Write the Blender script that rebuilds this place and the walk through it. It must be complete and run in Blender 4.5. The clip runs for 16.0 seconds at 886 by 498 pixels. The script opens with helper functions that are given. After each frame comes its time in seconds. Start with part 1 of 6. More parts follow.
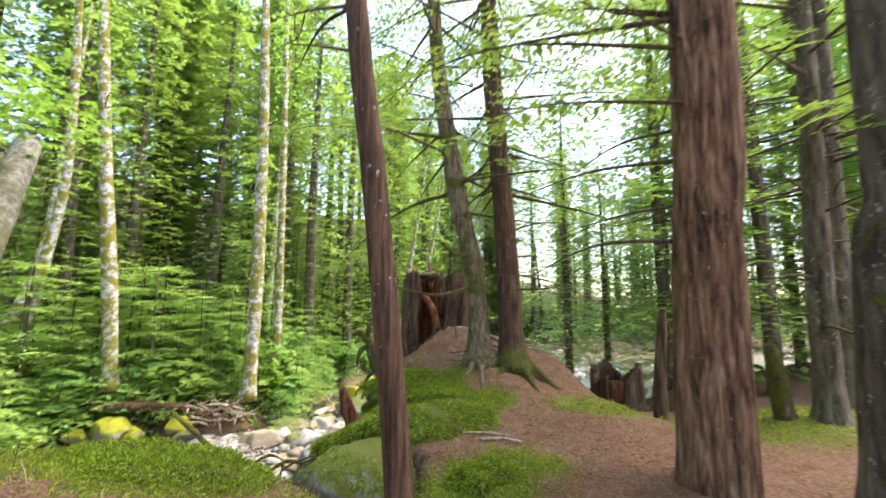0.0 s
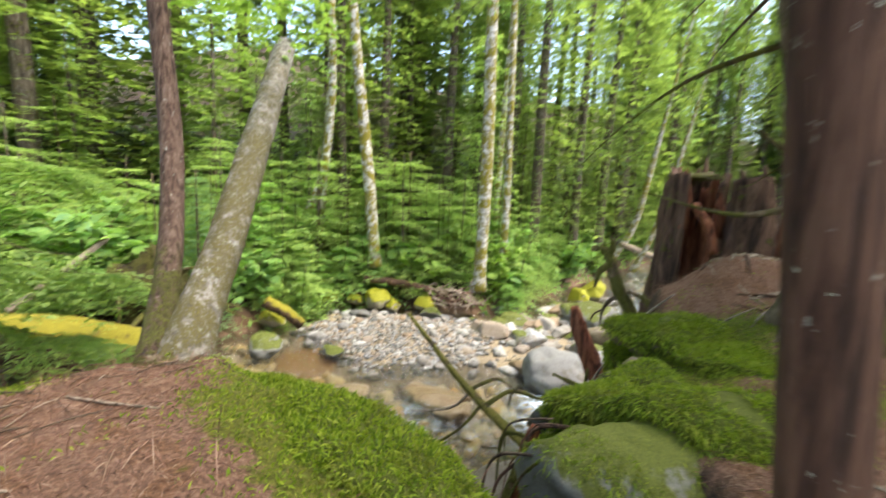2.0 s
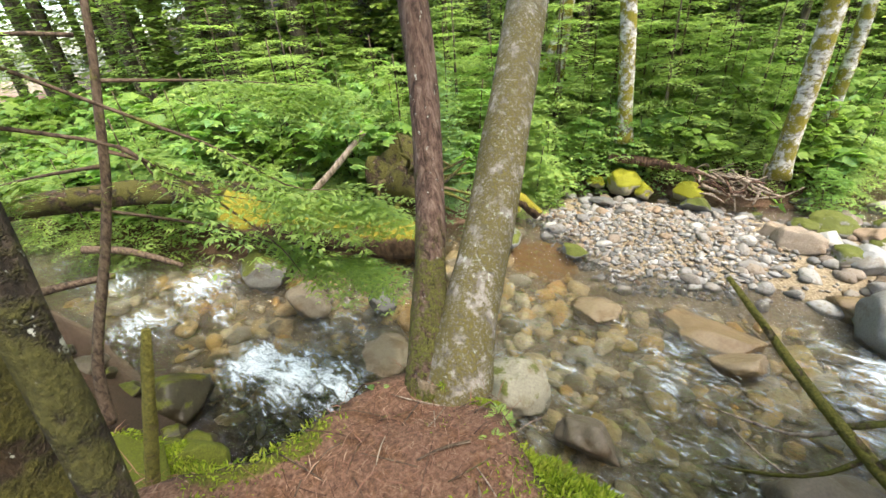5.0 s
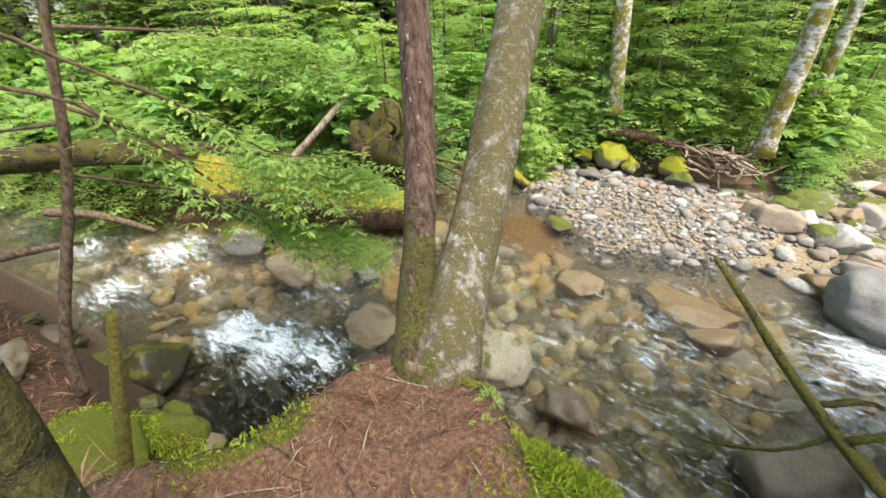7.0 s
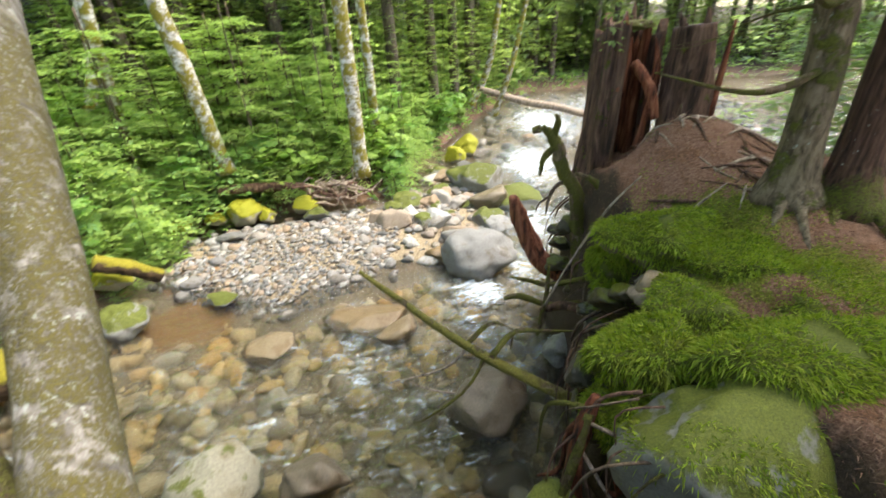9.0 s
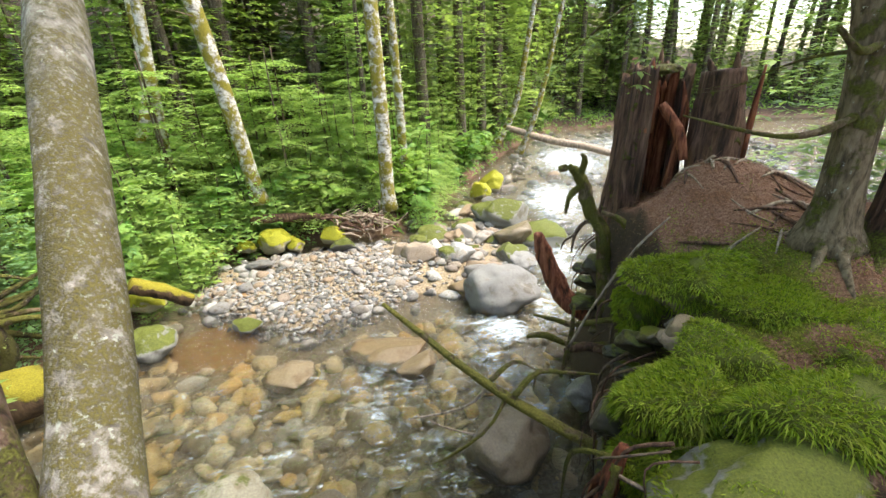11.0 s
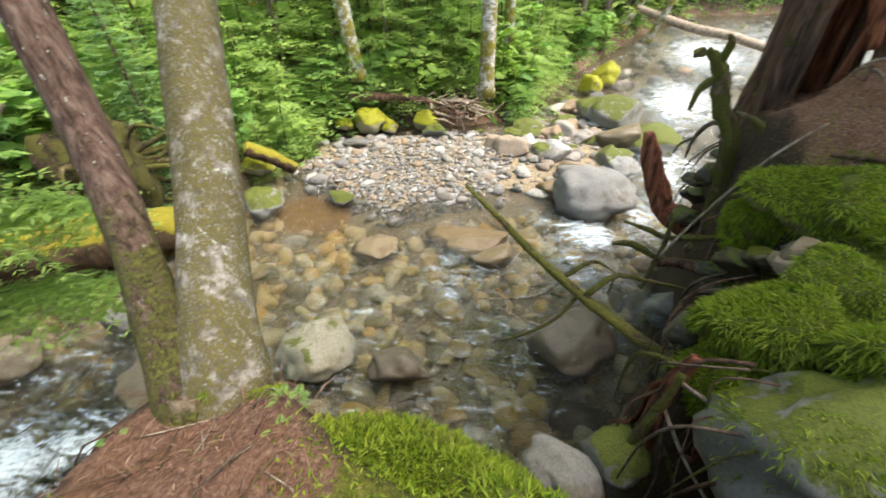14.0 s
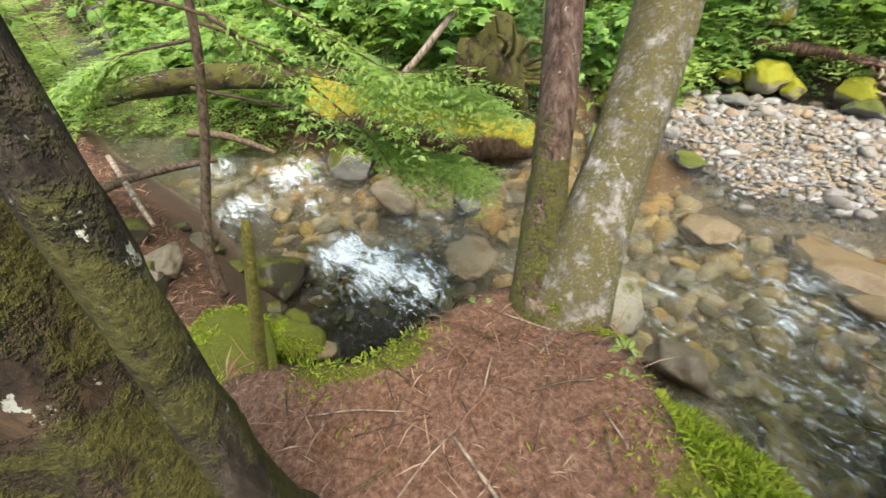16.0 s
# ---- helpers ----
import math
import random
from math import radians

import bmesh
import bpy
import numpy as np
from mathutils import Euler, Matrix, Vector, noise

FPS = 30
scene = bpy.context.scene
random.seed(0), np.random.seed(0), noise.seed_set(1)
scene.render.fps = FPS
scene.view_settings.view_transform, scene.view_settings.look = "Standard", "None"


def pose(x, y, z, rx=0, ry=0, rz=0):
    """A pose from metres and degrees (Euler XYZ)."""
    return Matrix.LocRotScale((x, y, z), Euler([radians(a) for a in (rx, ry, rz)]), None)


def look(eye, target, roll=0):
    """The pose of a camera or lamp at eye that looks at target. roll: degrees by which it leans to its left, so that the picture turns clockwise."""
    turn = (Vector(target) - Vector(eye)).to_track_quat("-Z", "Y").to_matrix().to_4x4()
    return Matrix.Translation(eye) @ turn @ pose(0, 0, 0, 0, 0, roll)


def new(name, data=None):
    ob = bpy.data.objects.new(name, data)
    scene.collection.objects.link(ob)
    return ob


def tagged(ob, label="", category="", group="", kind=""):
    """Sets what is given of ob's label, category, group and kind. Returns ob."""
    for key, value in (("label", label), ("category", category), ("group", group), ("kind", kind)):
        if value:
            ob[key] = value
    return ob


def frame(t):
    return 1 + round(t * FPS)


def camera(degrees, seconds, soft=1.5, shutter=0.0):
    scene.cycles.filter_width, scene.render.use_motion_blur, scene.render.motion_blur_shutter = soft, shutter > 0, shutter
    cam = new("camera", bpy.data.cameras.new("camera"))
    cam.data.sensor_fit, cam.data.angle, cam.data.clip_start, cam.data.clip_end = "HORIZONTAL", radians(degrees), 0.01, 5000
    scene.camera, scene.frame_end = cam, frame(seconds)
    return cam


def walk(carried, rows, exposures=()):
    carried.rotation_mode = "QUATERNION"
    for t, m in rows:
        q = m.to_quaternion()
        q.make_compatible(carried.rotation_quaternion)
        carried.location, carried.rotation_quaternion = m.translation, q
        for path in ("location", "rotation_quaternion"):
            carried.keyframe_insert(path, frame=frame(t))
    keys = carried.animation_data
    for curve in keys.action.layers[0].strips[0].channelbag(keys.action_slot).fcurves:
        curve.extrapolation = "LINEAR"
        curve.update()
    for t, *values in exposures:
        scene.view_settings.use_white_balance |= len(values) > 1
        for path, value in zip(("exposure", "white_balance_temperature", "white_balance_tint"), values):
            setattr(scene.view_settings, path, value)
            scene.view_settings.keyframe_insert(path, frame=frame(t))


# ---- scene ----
cam = camera(94.8, 16.0, shutter=0.5)
PATH = [
    (0, (-0.007, 0.001, 1.27), (-0.051, 1.982, 1.537), 0.3),
    (0.5, (-0.075, 0.328, 1.322), (-0.296, 2.309, 1.49), 2.2),
    (1, (-0.23, 0.574, 1.487), (-0.684, 2.518, 1.613), 5.3),
    (1.5, (-0.371, 0.789, 1.505), (-1.129, 2.635, 1.369), 5.5),
    (2, (-0.54, 1.12, 1.489), (-1.568, 2.811, 1.203), 2.6),
    (2.5, (-0.752, 1.319, 1.617), (-1.961, 2.729, 0.875), 1.2),
    (3, (-1.268, 1.451, 1.577), (-2.513, 2.664, 0.588), -0.2),
    (3.5, (-1.621, 1.493, 1.706), (-2.991, 2.493, 0.646), -3.4),
    (4, (-1.878, 1.603, 1.86), (-3.447, 2.425, 0.932), -4.8),
    (6.5, (-2.1, 1.778, 1.967), (-3.605, 2.588, 0.928), -4.7),
    (7, (-2.146, 1.764, 1.937), (-3.597, 2.6, 0.845), -2.6),
    (7.5, (-2.122, 1.781, 1.956), (-3.465, 2.736, 0.823), -1.9),
    (8, (-2.099, 1.895, 1.886), (-3.214, 3.199, 0.858), 1.9),
    (8.5, (-2.038, 1.939, 1.897), (-2.611, 3.519, 0.813), -0.9),
    (9, (-2.037, 1.988, 1.928), (-2.344, 3.719, 0.974), -3.0),
    (9.5, (-2.025, 2.006, 1.926), (-2.247, 3.8, 1.071), -2.2),
    (10, (-2.025, 2.003, 1.948), (-2.391, 3.792, 1.132), -2.0),
    (12.5, (-2.086, 1.95, 1.876), (-2.567, 3.721, 1.082), -3.2),
    (13, (-2.021, 1.95, 1.823), (-2.726, 3.51, 0.789), -2.3),
    (13.5, (-2.03, 1.957, 1.811), (-2.715, 3.412, 0.622), -2.4),
    (14, (-2.028, 1.969, 1.794), (-2.774, 3.378, 0.585), -2.7),
    (14.5, (-2.025, 1.838, 1.797), (-3.02, 3.01, 0.517), -4.7),
    (15, (-2.213, 1.718, 1.868), (-3.378, 2.61, 0.51), -3.7),
    (15.5, (-2.312, 1.679, 1.846), (-3.718, 2.218, 0.53), -5.7),
    (16, (-2.367, 1.675, 1.79), (-3.84, 2.014, 0.479), -9.2),
]
walk(cam, [(t, look(eye, target, roll)) for t, eye, target, roll in PATH], [(0, 2.65, 7000, 8), (1.5, 2.5, 7000, 8), (3.5, 2.35, 7000, 8), (7.5, 2.35, 7000, 8), (9, 2.53, 7000, 8), (13, 2.5, 7000, 8), (14.5, 2.35, 7000, 8), (16, 2.35, 7000, 8)])

# ---- light ----
world = bpy.data.worlds.new("sky")
scene.world = world
world.use_nodes = True
wn = world.node_tree.nodes
wl = world.node_tree.links
sky = wn.new("ShaderNodeTexSky")
sky.sky_type = "NISHITA"
sky.sun_disc = False
sky.sun_elevation = radians(62)
sky.sun_rotation = radians(72)
sky.air_density = 1.0
sky.dust_density = 2.0
sky.ozone_density = 0.6
wn["Background"].inputs["Strength"].default_value = 0.15
wl.new(sky.outputs[0], wn["Background"].inputs["Color"])
sun_data = bpy.data.lights.new("sun", "SUN")
sun_data.energy = 1.5
sun_data.angle = radians(45)
sun_data.color = (1.0, 0.95, 0.86)
sun = new("sun", sun_data)
sun.matrix_world = look((20 * math.sin(radians(72)), 20 * math.cos(radians(72)), 37.6), (0, 0, 0))


# ---- materials ----
def ramp(nt, fac, stops):
    n = nt.nodes.new("ShaderNodeValToRGB")
    els = n.color_ramp.elements
    while len(els) < len(stops):
        els.new(0.5)
    for el, (pos, col) in zip(els, stops):
        el.position = pos
        el.color = (*col, 1.0)
    nt.links.new(fac, n.inputs[0])
    return n.outputs[0]


def tex(nt, scale, detail=6.0, rough=0.6, stretch=(1, 1, 1), coord="Object", distort=0.0):
    tc = nt.nodes.new("ShaderNodeTexCoord")
    mp = nt.nodes.new("ShaderNodeMapping")
    mp.inputs["Scale"].default_value = stretch
    n = nt.nodes.new("ShaderNodeTexNoise")
    n.inputs["Scale"].default_value = scale
    n.inputs["Detail"].default_value = detail
    n.inputs["Roughness"].default_value = rough
    n.inputs["Distortion"].default_value = distort
    nt.links.new(tc.outputs[coord], mp.inputs[0])
    nt.links.new(mp.outputs[0], n.inputs["Vector"])
    return n.outputs["Fac"]


def mix(nt, fac, a, b, mode="MIX"):
    n = nt.nodes.new("ShaderNodeMix")
    n.data_type = "RGBA"
    n.blend_type = mode
    for sock, val in ((n.inputs[0], fac), (n.inputs[6], a), (n.inputs[7], b)):
        if isinstance(val, (int, float)):
            sock.default_value = val
        elif isinstance(val, tuple):
            sock.default_value = (*val, 1.0)
        else:
            nt.links.new(val, sock)
    return n.outputs[2]


def calc(nt, op, a, b=0.0, c=0.0):
    n = nt.nodes.new("ShaderNodeMath")
    n.operation = op
    n.use_clamp = False
    for sock, val in zip(n.inputs, (a, b, c)):
        if isinstance(val, (int, float)):
            sock.default_value = val
        else:
            nt.links.new(val, sock)
    return n.outputs[0]


def step(nt, val, lo, hi):
    n = nt.nodes.new("ShaderNodeMapRange")
    n.interpolation_type = "SMOOTHSTEP"
    n.inputs["From Min"].default_value = lo
    n.inputs["From Max"].default_value = hi
    nt.links.new(val, n.inputs["Value"])
    return n.outputs[0]


def material(name, rough=0.8):
    m = bpy.data.materials.new(name)
    m.use_nodes = True
    nt = m.node_tree
    b = nt.nodes["Principled BSDF"]
    b.inputs["Roughness"].default_value = rough
    b.inputs["Specular IOR Level"].default_value = 0.3
    return m, nt, b


def bump(nt, b, height, strength, dist=0.02):
    n = nt.nodes.new("ShaderNodeBump")
    n.inputs["Strength"].default_value = strength
    n.inputs["Distance"].default_value = dist
    nt.links.new(height, n.inputs["Height"])
    nt.links.new(n.outputs[0], b.inputs["Normal"])


def up_facing(nt):
    g = nt.nodes.new("ShaderNodeNewGeometry")
    s = nt.nodes.new("ShaderNodeSeparateXYZ")
    nt.links.new(g.outputs["Normal"], s.inputs[0])
    return s.outputs["Z"]


def attribute(nt, name):
    a = nt.nodes.new("ShaderNodeAttribute")
    a.attribute_name = name
    return a


def bark(name, dark, mid, light, moss=0.0, top=0.0, moss_col=(0.13, 0.14, 0.02), lichen=0.0, scale=9.0, flat=0.25, relief=0.8, low=0.0):
    """Furrowed bark with patches of moss and pale lichen; low: moss that grows over the trunk's foot, up to that height."""
    m, nt, b = material(name, 0.9)
    furrow = tex(nt, scale, 8, 0.65, (1, 1, flat), distort=0.4)
    col = ramp(nt, furrow, [(0.36, dark), (0.5, mid), (0.7, light)])
    if lichen:
        spots = step(nt, tex(nt, 34, 5, 0.6, (1, 1, 0.7)), 0.66 - 0.12 * lichen, 0.69 - 0.12 * lichen)
        big = step(nt, tex(nt, 3.2, 3, 0.5), 0.4, 0.6)
        col = mix(nt, calc(nt, "MULTIPLY", spots, big), col, (0.36, 0.37, 0.32))
    height = furrow
    if moss or low:
        patch = tex(nt, 4.5, 7, 0.7)
        fine = tex(nt, 60, 4, 0.7)
        mask = step(nt, patch, 0.62 - 0.22 * moss, 0.7 - 0.2 * moss)
        if low:
            tc = nt.nodes.new("ShaderNodeTexCoord")
            sp = nt.nodes.new("ShaderNodeSeparateXYZ")
            nt.links.new(tc.outputs["Object"], sp.inputs[0])
            h = calc(nt, "ADD", calc(nt, "DIVIDE", sp.outputs["Z"], low), calc(nt, "MULTIPLY", calc(nt, "SUBTRACT", patch, 0.5), 3.0))
            foot = calc(nt, "SUBTRACT", 1.0, step(nt, h, 0.55, 1.15))
            foot = calc(nt, "MULTIPLY", foot, step(nt, tex(nt, 8, 6, 0.7), 0.37, 0.48))
            mask = calc(nt, "MAXIMUM", calc(nt, "MULTIPLY", foot, step(nt, fine, 0.3, 0.55)), mask) if moss else calc(nt, "MULTIPLY", foot, step(nt, fine, 0.3, 0.55))
        if top:
            mask = step(nt, calc(nt, "ADD", up_facing(nt), calc(nt, "MULTIPLY", calc(nt, "SUBTRACT", patch, 0.5), 1.5)), 0.3 - top, 0.55 - top)
        green = ramp(nt, fine, [(0.3, tuple(c * 0.45 for c in moss_col)), (0.6, moss_col), (0.8, tuple(c * 1.6 for c in moss_col))])
        col = mix(nt, mask, col, green)
        height = calc(nt, "ADD", furrow, calc(nt, "MULTIPLY", mask, calc(nt, "ADD", fine, 0.4)))
    nt.links.new(col, b.inputs["Base Color"])
    bump(nt, b, height, relief, 0.03)
    return m


def leaf(name, colours, trans=0.45, gloss=0.5, dry=None):
    """Thin leaves that let light through, each of its own shade; dry: the colour of withered patches."""
    m, nt, b = material(name, gloss)
    g = nt.nodes.new("ShaderNodeNewGeometry")
    oi = nt.nodes.new("ShaderNodeObjectInfo")
    r = calc(nt, "FRACT", calc(nt, "ADD", g.outputs["Random Per Island"], calc(nt, "MULTIPLY", oi.outputs["Random"], 0.35)))
    col = ramp(nt, r, [(i / max(1, len(colours) - 1), c) for i, c in enumerate(colours)])
    col = mix(nt, step(nt, tex(nt, 1.3, 3), 0.35, 0.7), mix(nt, 0.5, col, (0.75, 0.75, 0.75), "MULTIPLY"), col)
    if dry:
        col = mix(nt, calc(nt, "MULTIPLY", step(nt, tex(nt, 5.5, 5, 0.65), 0.5, 0.68), 0.5), col, dry)
    nt.links.new(col, b.inputs["Base Color"])
    t = nt.nodes.new("ShaderNodeBsdfTranslucent")
    nt.links.new(mix(nt, 0.5, col, (0.9, 1.0, 0.5), "OVERLAY"), t.inputs["Color"])
    ms = nt.nodes.new("ShaderNodeMixShader")
    ms.inputs[0].default_value = trans
    nt.links.new(b.outputs[0], ms.inputs[1])
    nt.links.new(t.outputs[0], ms.inputs[2])
    nt.links.new(ms.outputs[0], nt.nodes["Material Output"].inputs[0])
    return m


def stone(name, tones, moss=0.0, moss_col=(0.16, 0.17, 0.015), rough=0.75):
    """River stone: each of its own tone, with grain and stains, and moss on top where it has any."""
    m, nt, b = material(name, rough)
    oi = nt.nodes.new("ShaderNodeObjectInfo")
    g = nt.nodes.new("ShaderNodeNewGeometry")
    r = calc(nt, "FRACT", calc(nt, "ADD", oi.outputs["Random"], g.outputs["Random Per Island"]))
    base = ramp(nt, r, [(i / max(1, len(tones) - 1), c) for i, c in enumerate(tones)])
    grain = tex(nt, 38, 6, 0.7)
    stain = tex(nt, 3.0, 5, 0.6)
    col = mix(nt, 0.75, base, ramp(nt, grain, [(0.25, (0.45, 0.44, 0.42)), (0.55, (0.95, 0.95, 0.95)), (0.8, (1.25, 1.25, 1.2))]), "MULTIPLY")
    col = mix(nt, step(nt, stain, 0.52, 0.66), col, mix(nt, 0.6, col, (0.55, 0.42, 0.26), "MULTIPLY"))
    height = grain
    if moss:
        fine = tex(nt, 70, 4, 0.7)
        top = calc(nt, "ADD", up_facing(nt), calc(nt, "MULTIPLY", calc(nt, "SUBTRACT", tex(nt, 5, 6, 0.65), 0.5), 2.2))
        mask = step(nt, top, 0.95 - moss, 1.2 - moss)
        green = ramp(nt, fine, [(0.3, tuple(c * 0.4 for c in moss_col)), (0.6, moss_col), (0.8, tuple(c * 1.5 for c in moss_col))])
        col = mix(nt, mask, col, green)
        height = calc(nt, "ADD", calc(nt, "MULTIPLY", grain, 0.4), calc(nt, "MULTIPLY", mask, fine))
    nt.links.new(col, b.inputs["Base Color"])
    bump(nt, b, height, 0.55, 0.02)
    return m


RED_BARK = bark("red_brown_bark", (0.02, 0.011, 0.008), (0.075, 0.037, 0.025), (0.155, 0.085, 0.058), lichen=0.05, scale=30, flat=0.1, low=0.35)
TWIN_BARK = bark("red_bark_mossy_foot", (0.025, 0.014, 0.01), (0.1, 0.06, 0.045), (0.2, 0.145, 0.115), lichen=0.12, scale=30, flat=0.22, low=0.8, moss_col=(0.12, 0.12, 0.025))
GREY_BARK = bark("grey_lichened_bark", (0.09, 0.08, 0.07), (0.2, 0.175, 0.15), (0.36, 0.33, 0.3), lichen=0.8, scale=18, flat=0.6, low=2.6, moss_col=(0.12, 0.1, 0.03), relief=0.5)
MOSSY_BARK = bark("mossy_bark", (0.05, 0.035, 0.022), (0.15, 0.11, 0.07), (0.25, 0.19, 0.13), moss=0.45, lichen=0.2, scale=22, flat=0.25, moss_col=(0.12, 0.125, 0.022))
FURROW_BARK = bark("furrowed_conifer_bark", (0.018, 0.008, 0.005), (0.15, 0.07, 0.042), (0.36, 0.22, 0.15), lichen=0.05, scale=22, flat=0.14, relief=1.0)
DARK_BARK = bark("dark_conifer_bark", (0.03, 0.022, 0.016), (0.1, 0.075, 0.055), (0.2, 0.16, 0.125), moss=0.25, lichen=0.4, scale=14, flat=0.2)
BIRCH_BARK = bark("white_birch_bark", (0.07, 0.06, 0.05), (0.36, 0.34, 0.3), (0.62, 0.6, 0.56), moss=0.8, scale=8, flat=1.6, relief=0.4, moss_col=(0.2, 0.17, 0.02))
ROTTEN = bark("rotten_red_wood", (0.02, 0.008, 0.005), (0.15, 0.045, 0.022), (0.34, 0.14, 0.08), scale=16, flat=0.1, relief=1.0)
STUMP_BARK = bark("weathered_stump_wood", (0.02, 0.012, 0.009), (0.085, 0.045, 0.03), (0.2, 0.12, 0.085), moss=0.15, scale=15, flat=0.1, relief=1.0)
DEAD_WOOD = bark("grey_dead_wood", (0.09, 0.07, 0.05), (0.26, 0.2, 0.15), (0.42, 0.35, 0.28), scale=20, flat=0.2, relief=0.5)
TWIG = bark("dark_twig", (0.03, 0.02, 0.014), (0.09, 0.06, 0.04), (0.16, 0.12, 0.085), moss=0.2, scale=30, flat=0.5, relief=0.4)
MOSS_WOOD = bark("moss_covered_wood", (0.06, 0.04, 0.02), (0.13, 0.09, 0.05), (0.2, 0.15, 0.09), moss=0.95, scale=20, flat=0.4, moss_col=(0.125, 0.12, 0.022), relief=1.0)
PALE_MOSS_WOOD = bark("pale_moss_wood", (0.06, 0.04, 0.02), (0.13, 0.09, 0.05), (0.2, 0.15, 0.09), moss=1.2, scale=20, flat=0.4, moss_col=(0.19, 0.17, 0.035), relief=1.0)
MOSS_LOG = bark("yellow_moss_wood", (0.02, 0.012, 0.007), (0.06, 0.036, 0.018), (0.12, 0.075, 0.04), moss=0.8, top=0.12, scale=10, flat=0.4, moss_col=(0.25, 0.215, 0.02))
OLD_BARK = bark("old_mossy_bark", (0.008, 0.006, 0.004), (0.035, 0.022, 0.013), (0.11, 0.068, 0.038), moss=0.95, lichen=0.2, scale=14, flat=0.35, moss_col=(0.085, 0.078, 0.016), relief=1.0)
STEM_BARK = bark("dark_stem_bark", (0.008, 0.006, 0.004), (0.025, 0.018, 0.012), (0.08, 0.06, 0.045), moss=0.8, lichen=0.3, scale=26, flat=0.3, moss_col=(0.075, 0.07, 0.018))
NEEDLES = leaf("hemlock_needles", [(0.11, 0.16, 0.045), (0.16, 0.23, 0.06), (0.22, 0.3, 0.075), (0.29, 0.37, 0.09)], 0.5)
FRESH = leaf("fresh_needles", [(0.22, 0.33, 0.1), (0.29, 0.41, 0.12), (0.36, 0.47, 0.13), (0.2, 0.31, 0.12)], 0.5)
TEAL = leaf("blue_green_needles", [(0.13, 0.23, 0.11), (0.18, 0.3, 0.14), (0.24, 0.37, 0.17)], 0.5)
BROAD = leaf("broad_leaves", [(0.16, 0.28, 0.08), (0.22, 0.37, 0.1), (0.29, 0.44, 0.11), (0.19, 0.35, 0.16)], 0.5)
LIME = leaf("lime_leaves", [(0.16, 0.27, 0.05), (0.22, 0.34, 0.07), (0.29, 0.41, 0.09)])
MOSS_BLADE = leaf("moss_blades", [(0.07, 0.115, 0.008), (0.17, 0.245, 0.014), (0.25, 0.33, 0.024), (0.28, 0.31, 0.04)], 0.35, 0.7, (0.14, 0.115, 0.03))
LITTER = leaf("dry_needles", [(0.06, 0.028, 0.018), (0.16, 0.075, 0.05), (0.25, 0.13, 0.09), (0.38, 0.26, 0.19)], 0.1, 0.8)
GREY_STONE = stone("grey_river_stone", [(0.1, 0.1, 0.095), (0.2, 0.19, 0.18), (0.27, 0.245, 0.215), (0.25, 0.18, 0.12), (0.15, 0.15, 0.15), (0.4, 0.39, 0.37), (0.18, 0.16, 0.14), (0.3, 0.3, 0.3)])
WARM_STONE = stone("pale_warm_stone", [(0.27, 0.25, 0.19), (0.29, 0.27, 0.21)], moss=0.08, moss_col=(0.12, 0.13, 0.03))
PALE_STONE = stone("pale_grey_boulder", [(0.2, 0.195, 0.19), (0.22, 0.215, 0.205)])
TAN_STONE = stone("tan_wet_stone", [(0.17, 0.115, 0.06), (0.2, 0.15, 0.09), (0.15, 0.12, 0.08), (0.22, 0.18, 0.125)], rough=0.35)
DARK_STONE = stone("dark_wet_stone", [(0.08, 0.065, 0.045), (0.13, 0.105, 0.075), (0.18, 0.15, 0.115)], rough=0.35)
MOSS_STONE = stone("mossy_stone", [(0.18, 0.18, 0.165), (0.24, 0.235, 0.21)], moss=0.55, moss_col=(0.105, 0.12, 0.02))
BOULDER_MOSS = stone("moss_blanketed_boulder", [(0.18, 0.175, 0.15), (0.2, 0.19, 0.16)], moss=0.52, moss_col=(0.12, 0.135, 0.02))
# near-black tone for rocks at the pool's edge and in the undercut bank
POOL_STONE = stone("near_black_rock", [(0.03, 0.027, 0.018), (0.06, 0.05, 0.03)], moss=0.3, moss_col=(0.09, 0.1, 0.012), rough=0.4)
MOSS_STONE_DEEP = stone("deep_moss", [(0.12, 0.1, 0.07), (0.16, 0.13, 0.09)], moss=1.5, moss_col=(0.09, 0.105, 0.01))
YELLOW_STONE = stone("yellow_moss_stone", [(0.26, 0.24, 0.16), (0.32, 0.28, 0.2)], moss=1.05, moss_col=(0.25, 0.245, 0.014))
BED_STONE = stone("streambed_stone", [(0.62, 0.42, 0.15), (0.62, 0.47, 0.24), (0.64, 0.54, 0.36), (0.62, 0.36, 0.11), (0.46, 0.42, 0.34), (0.25, 0.2, 0.12), (0.6, 0.46, 0.26)], rough=0.5)


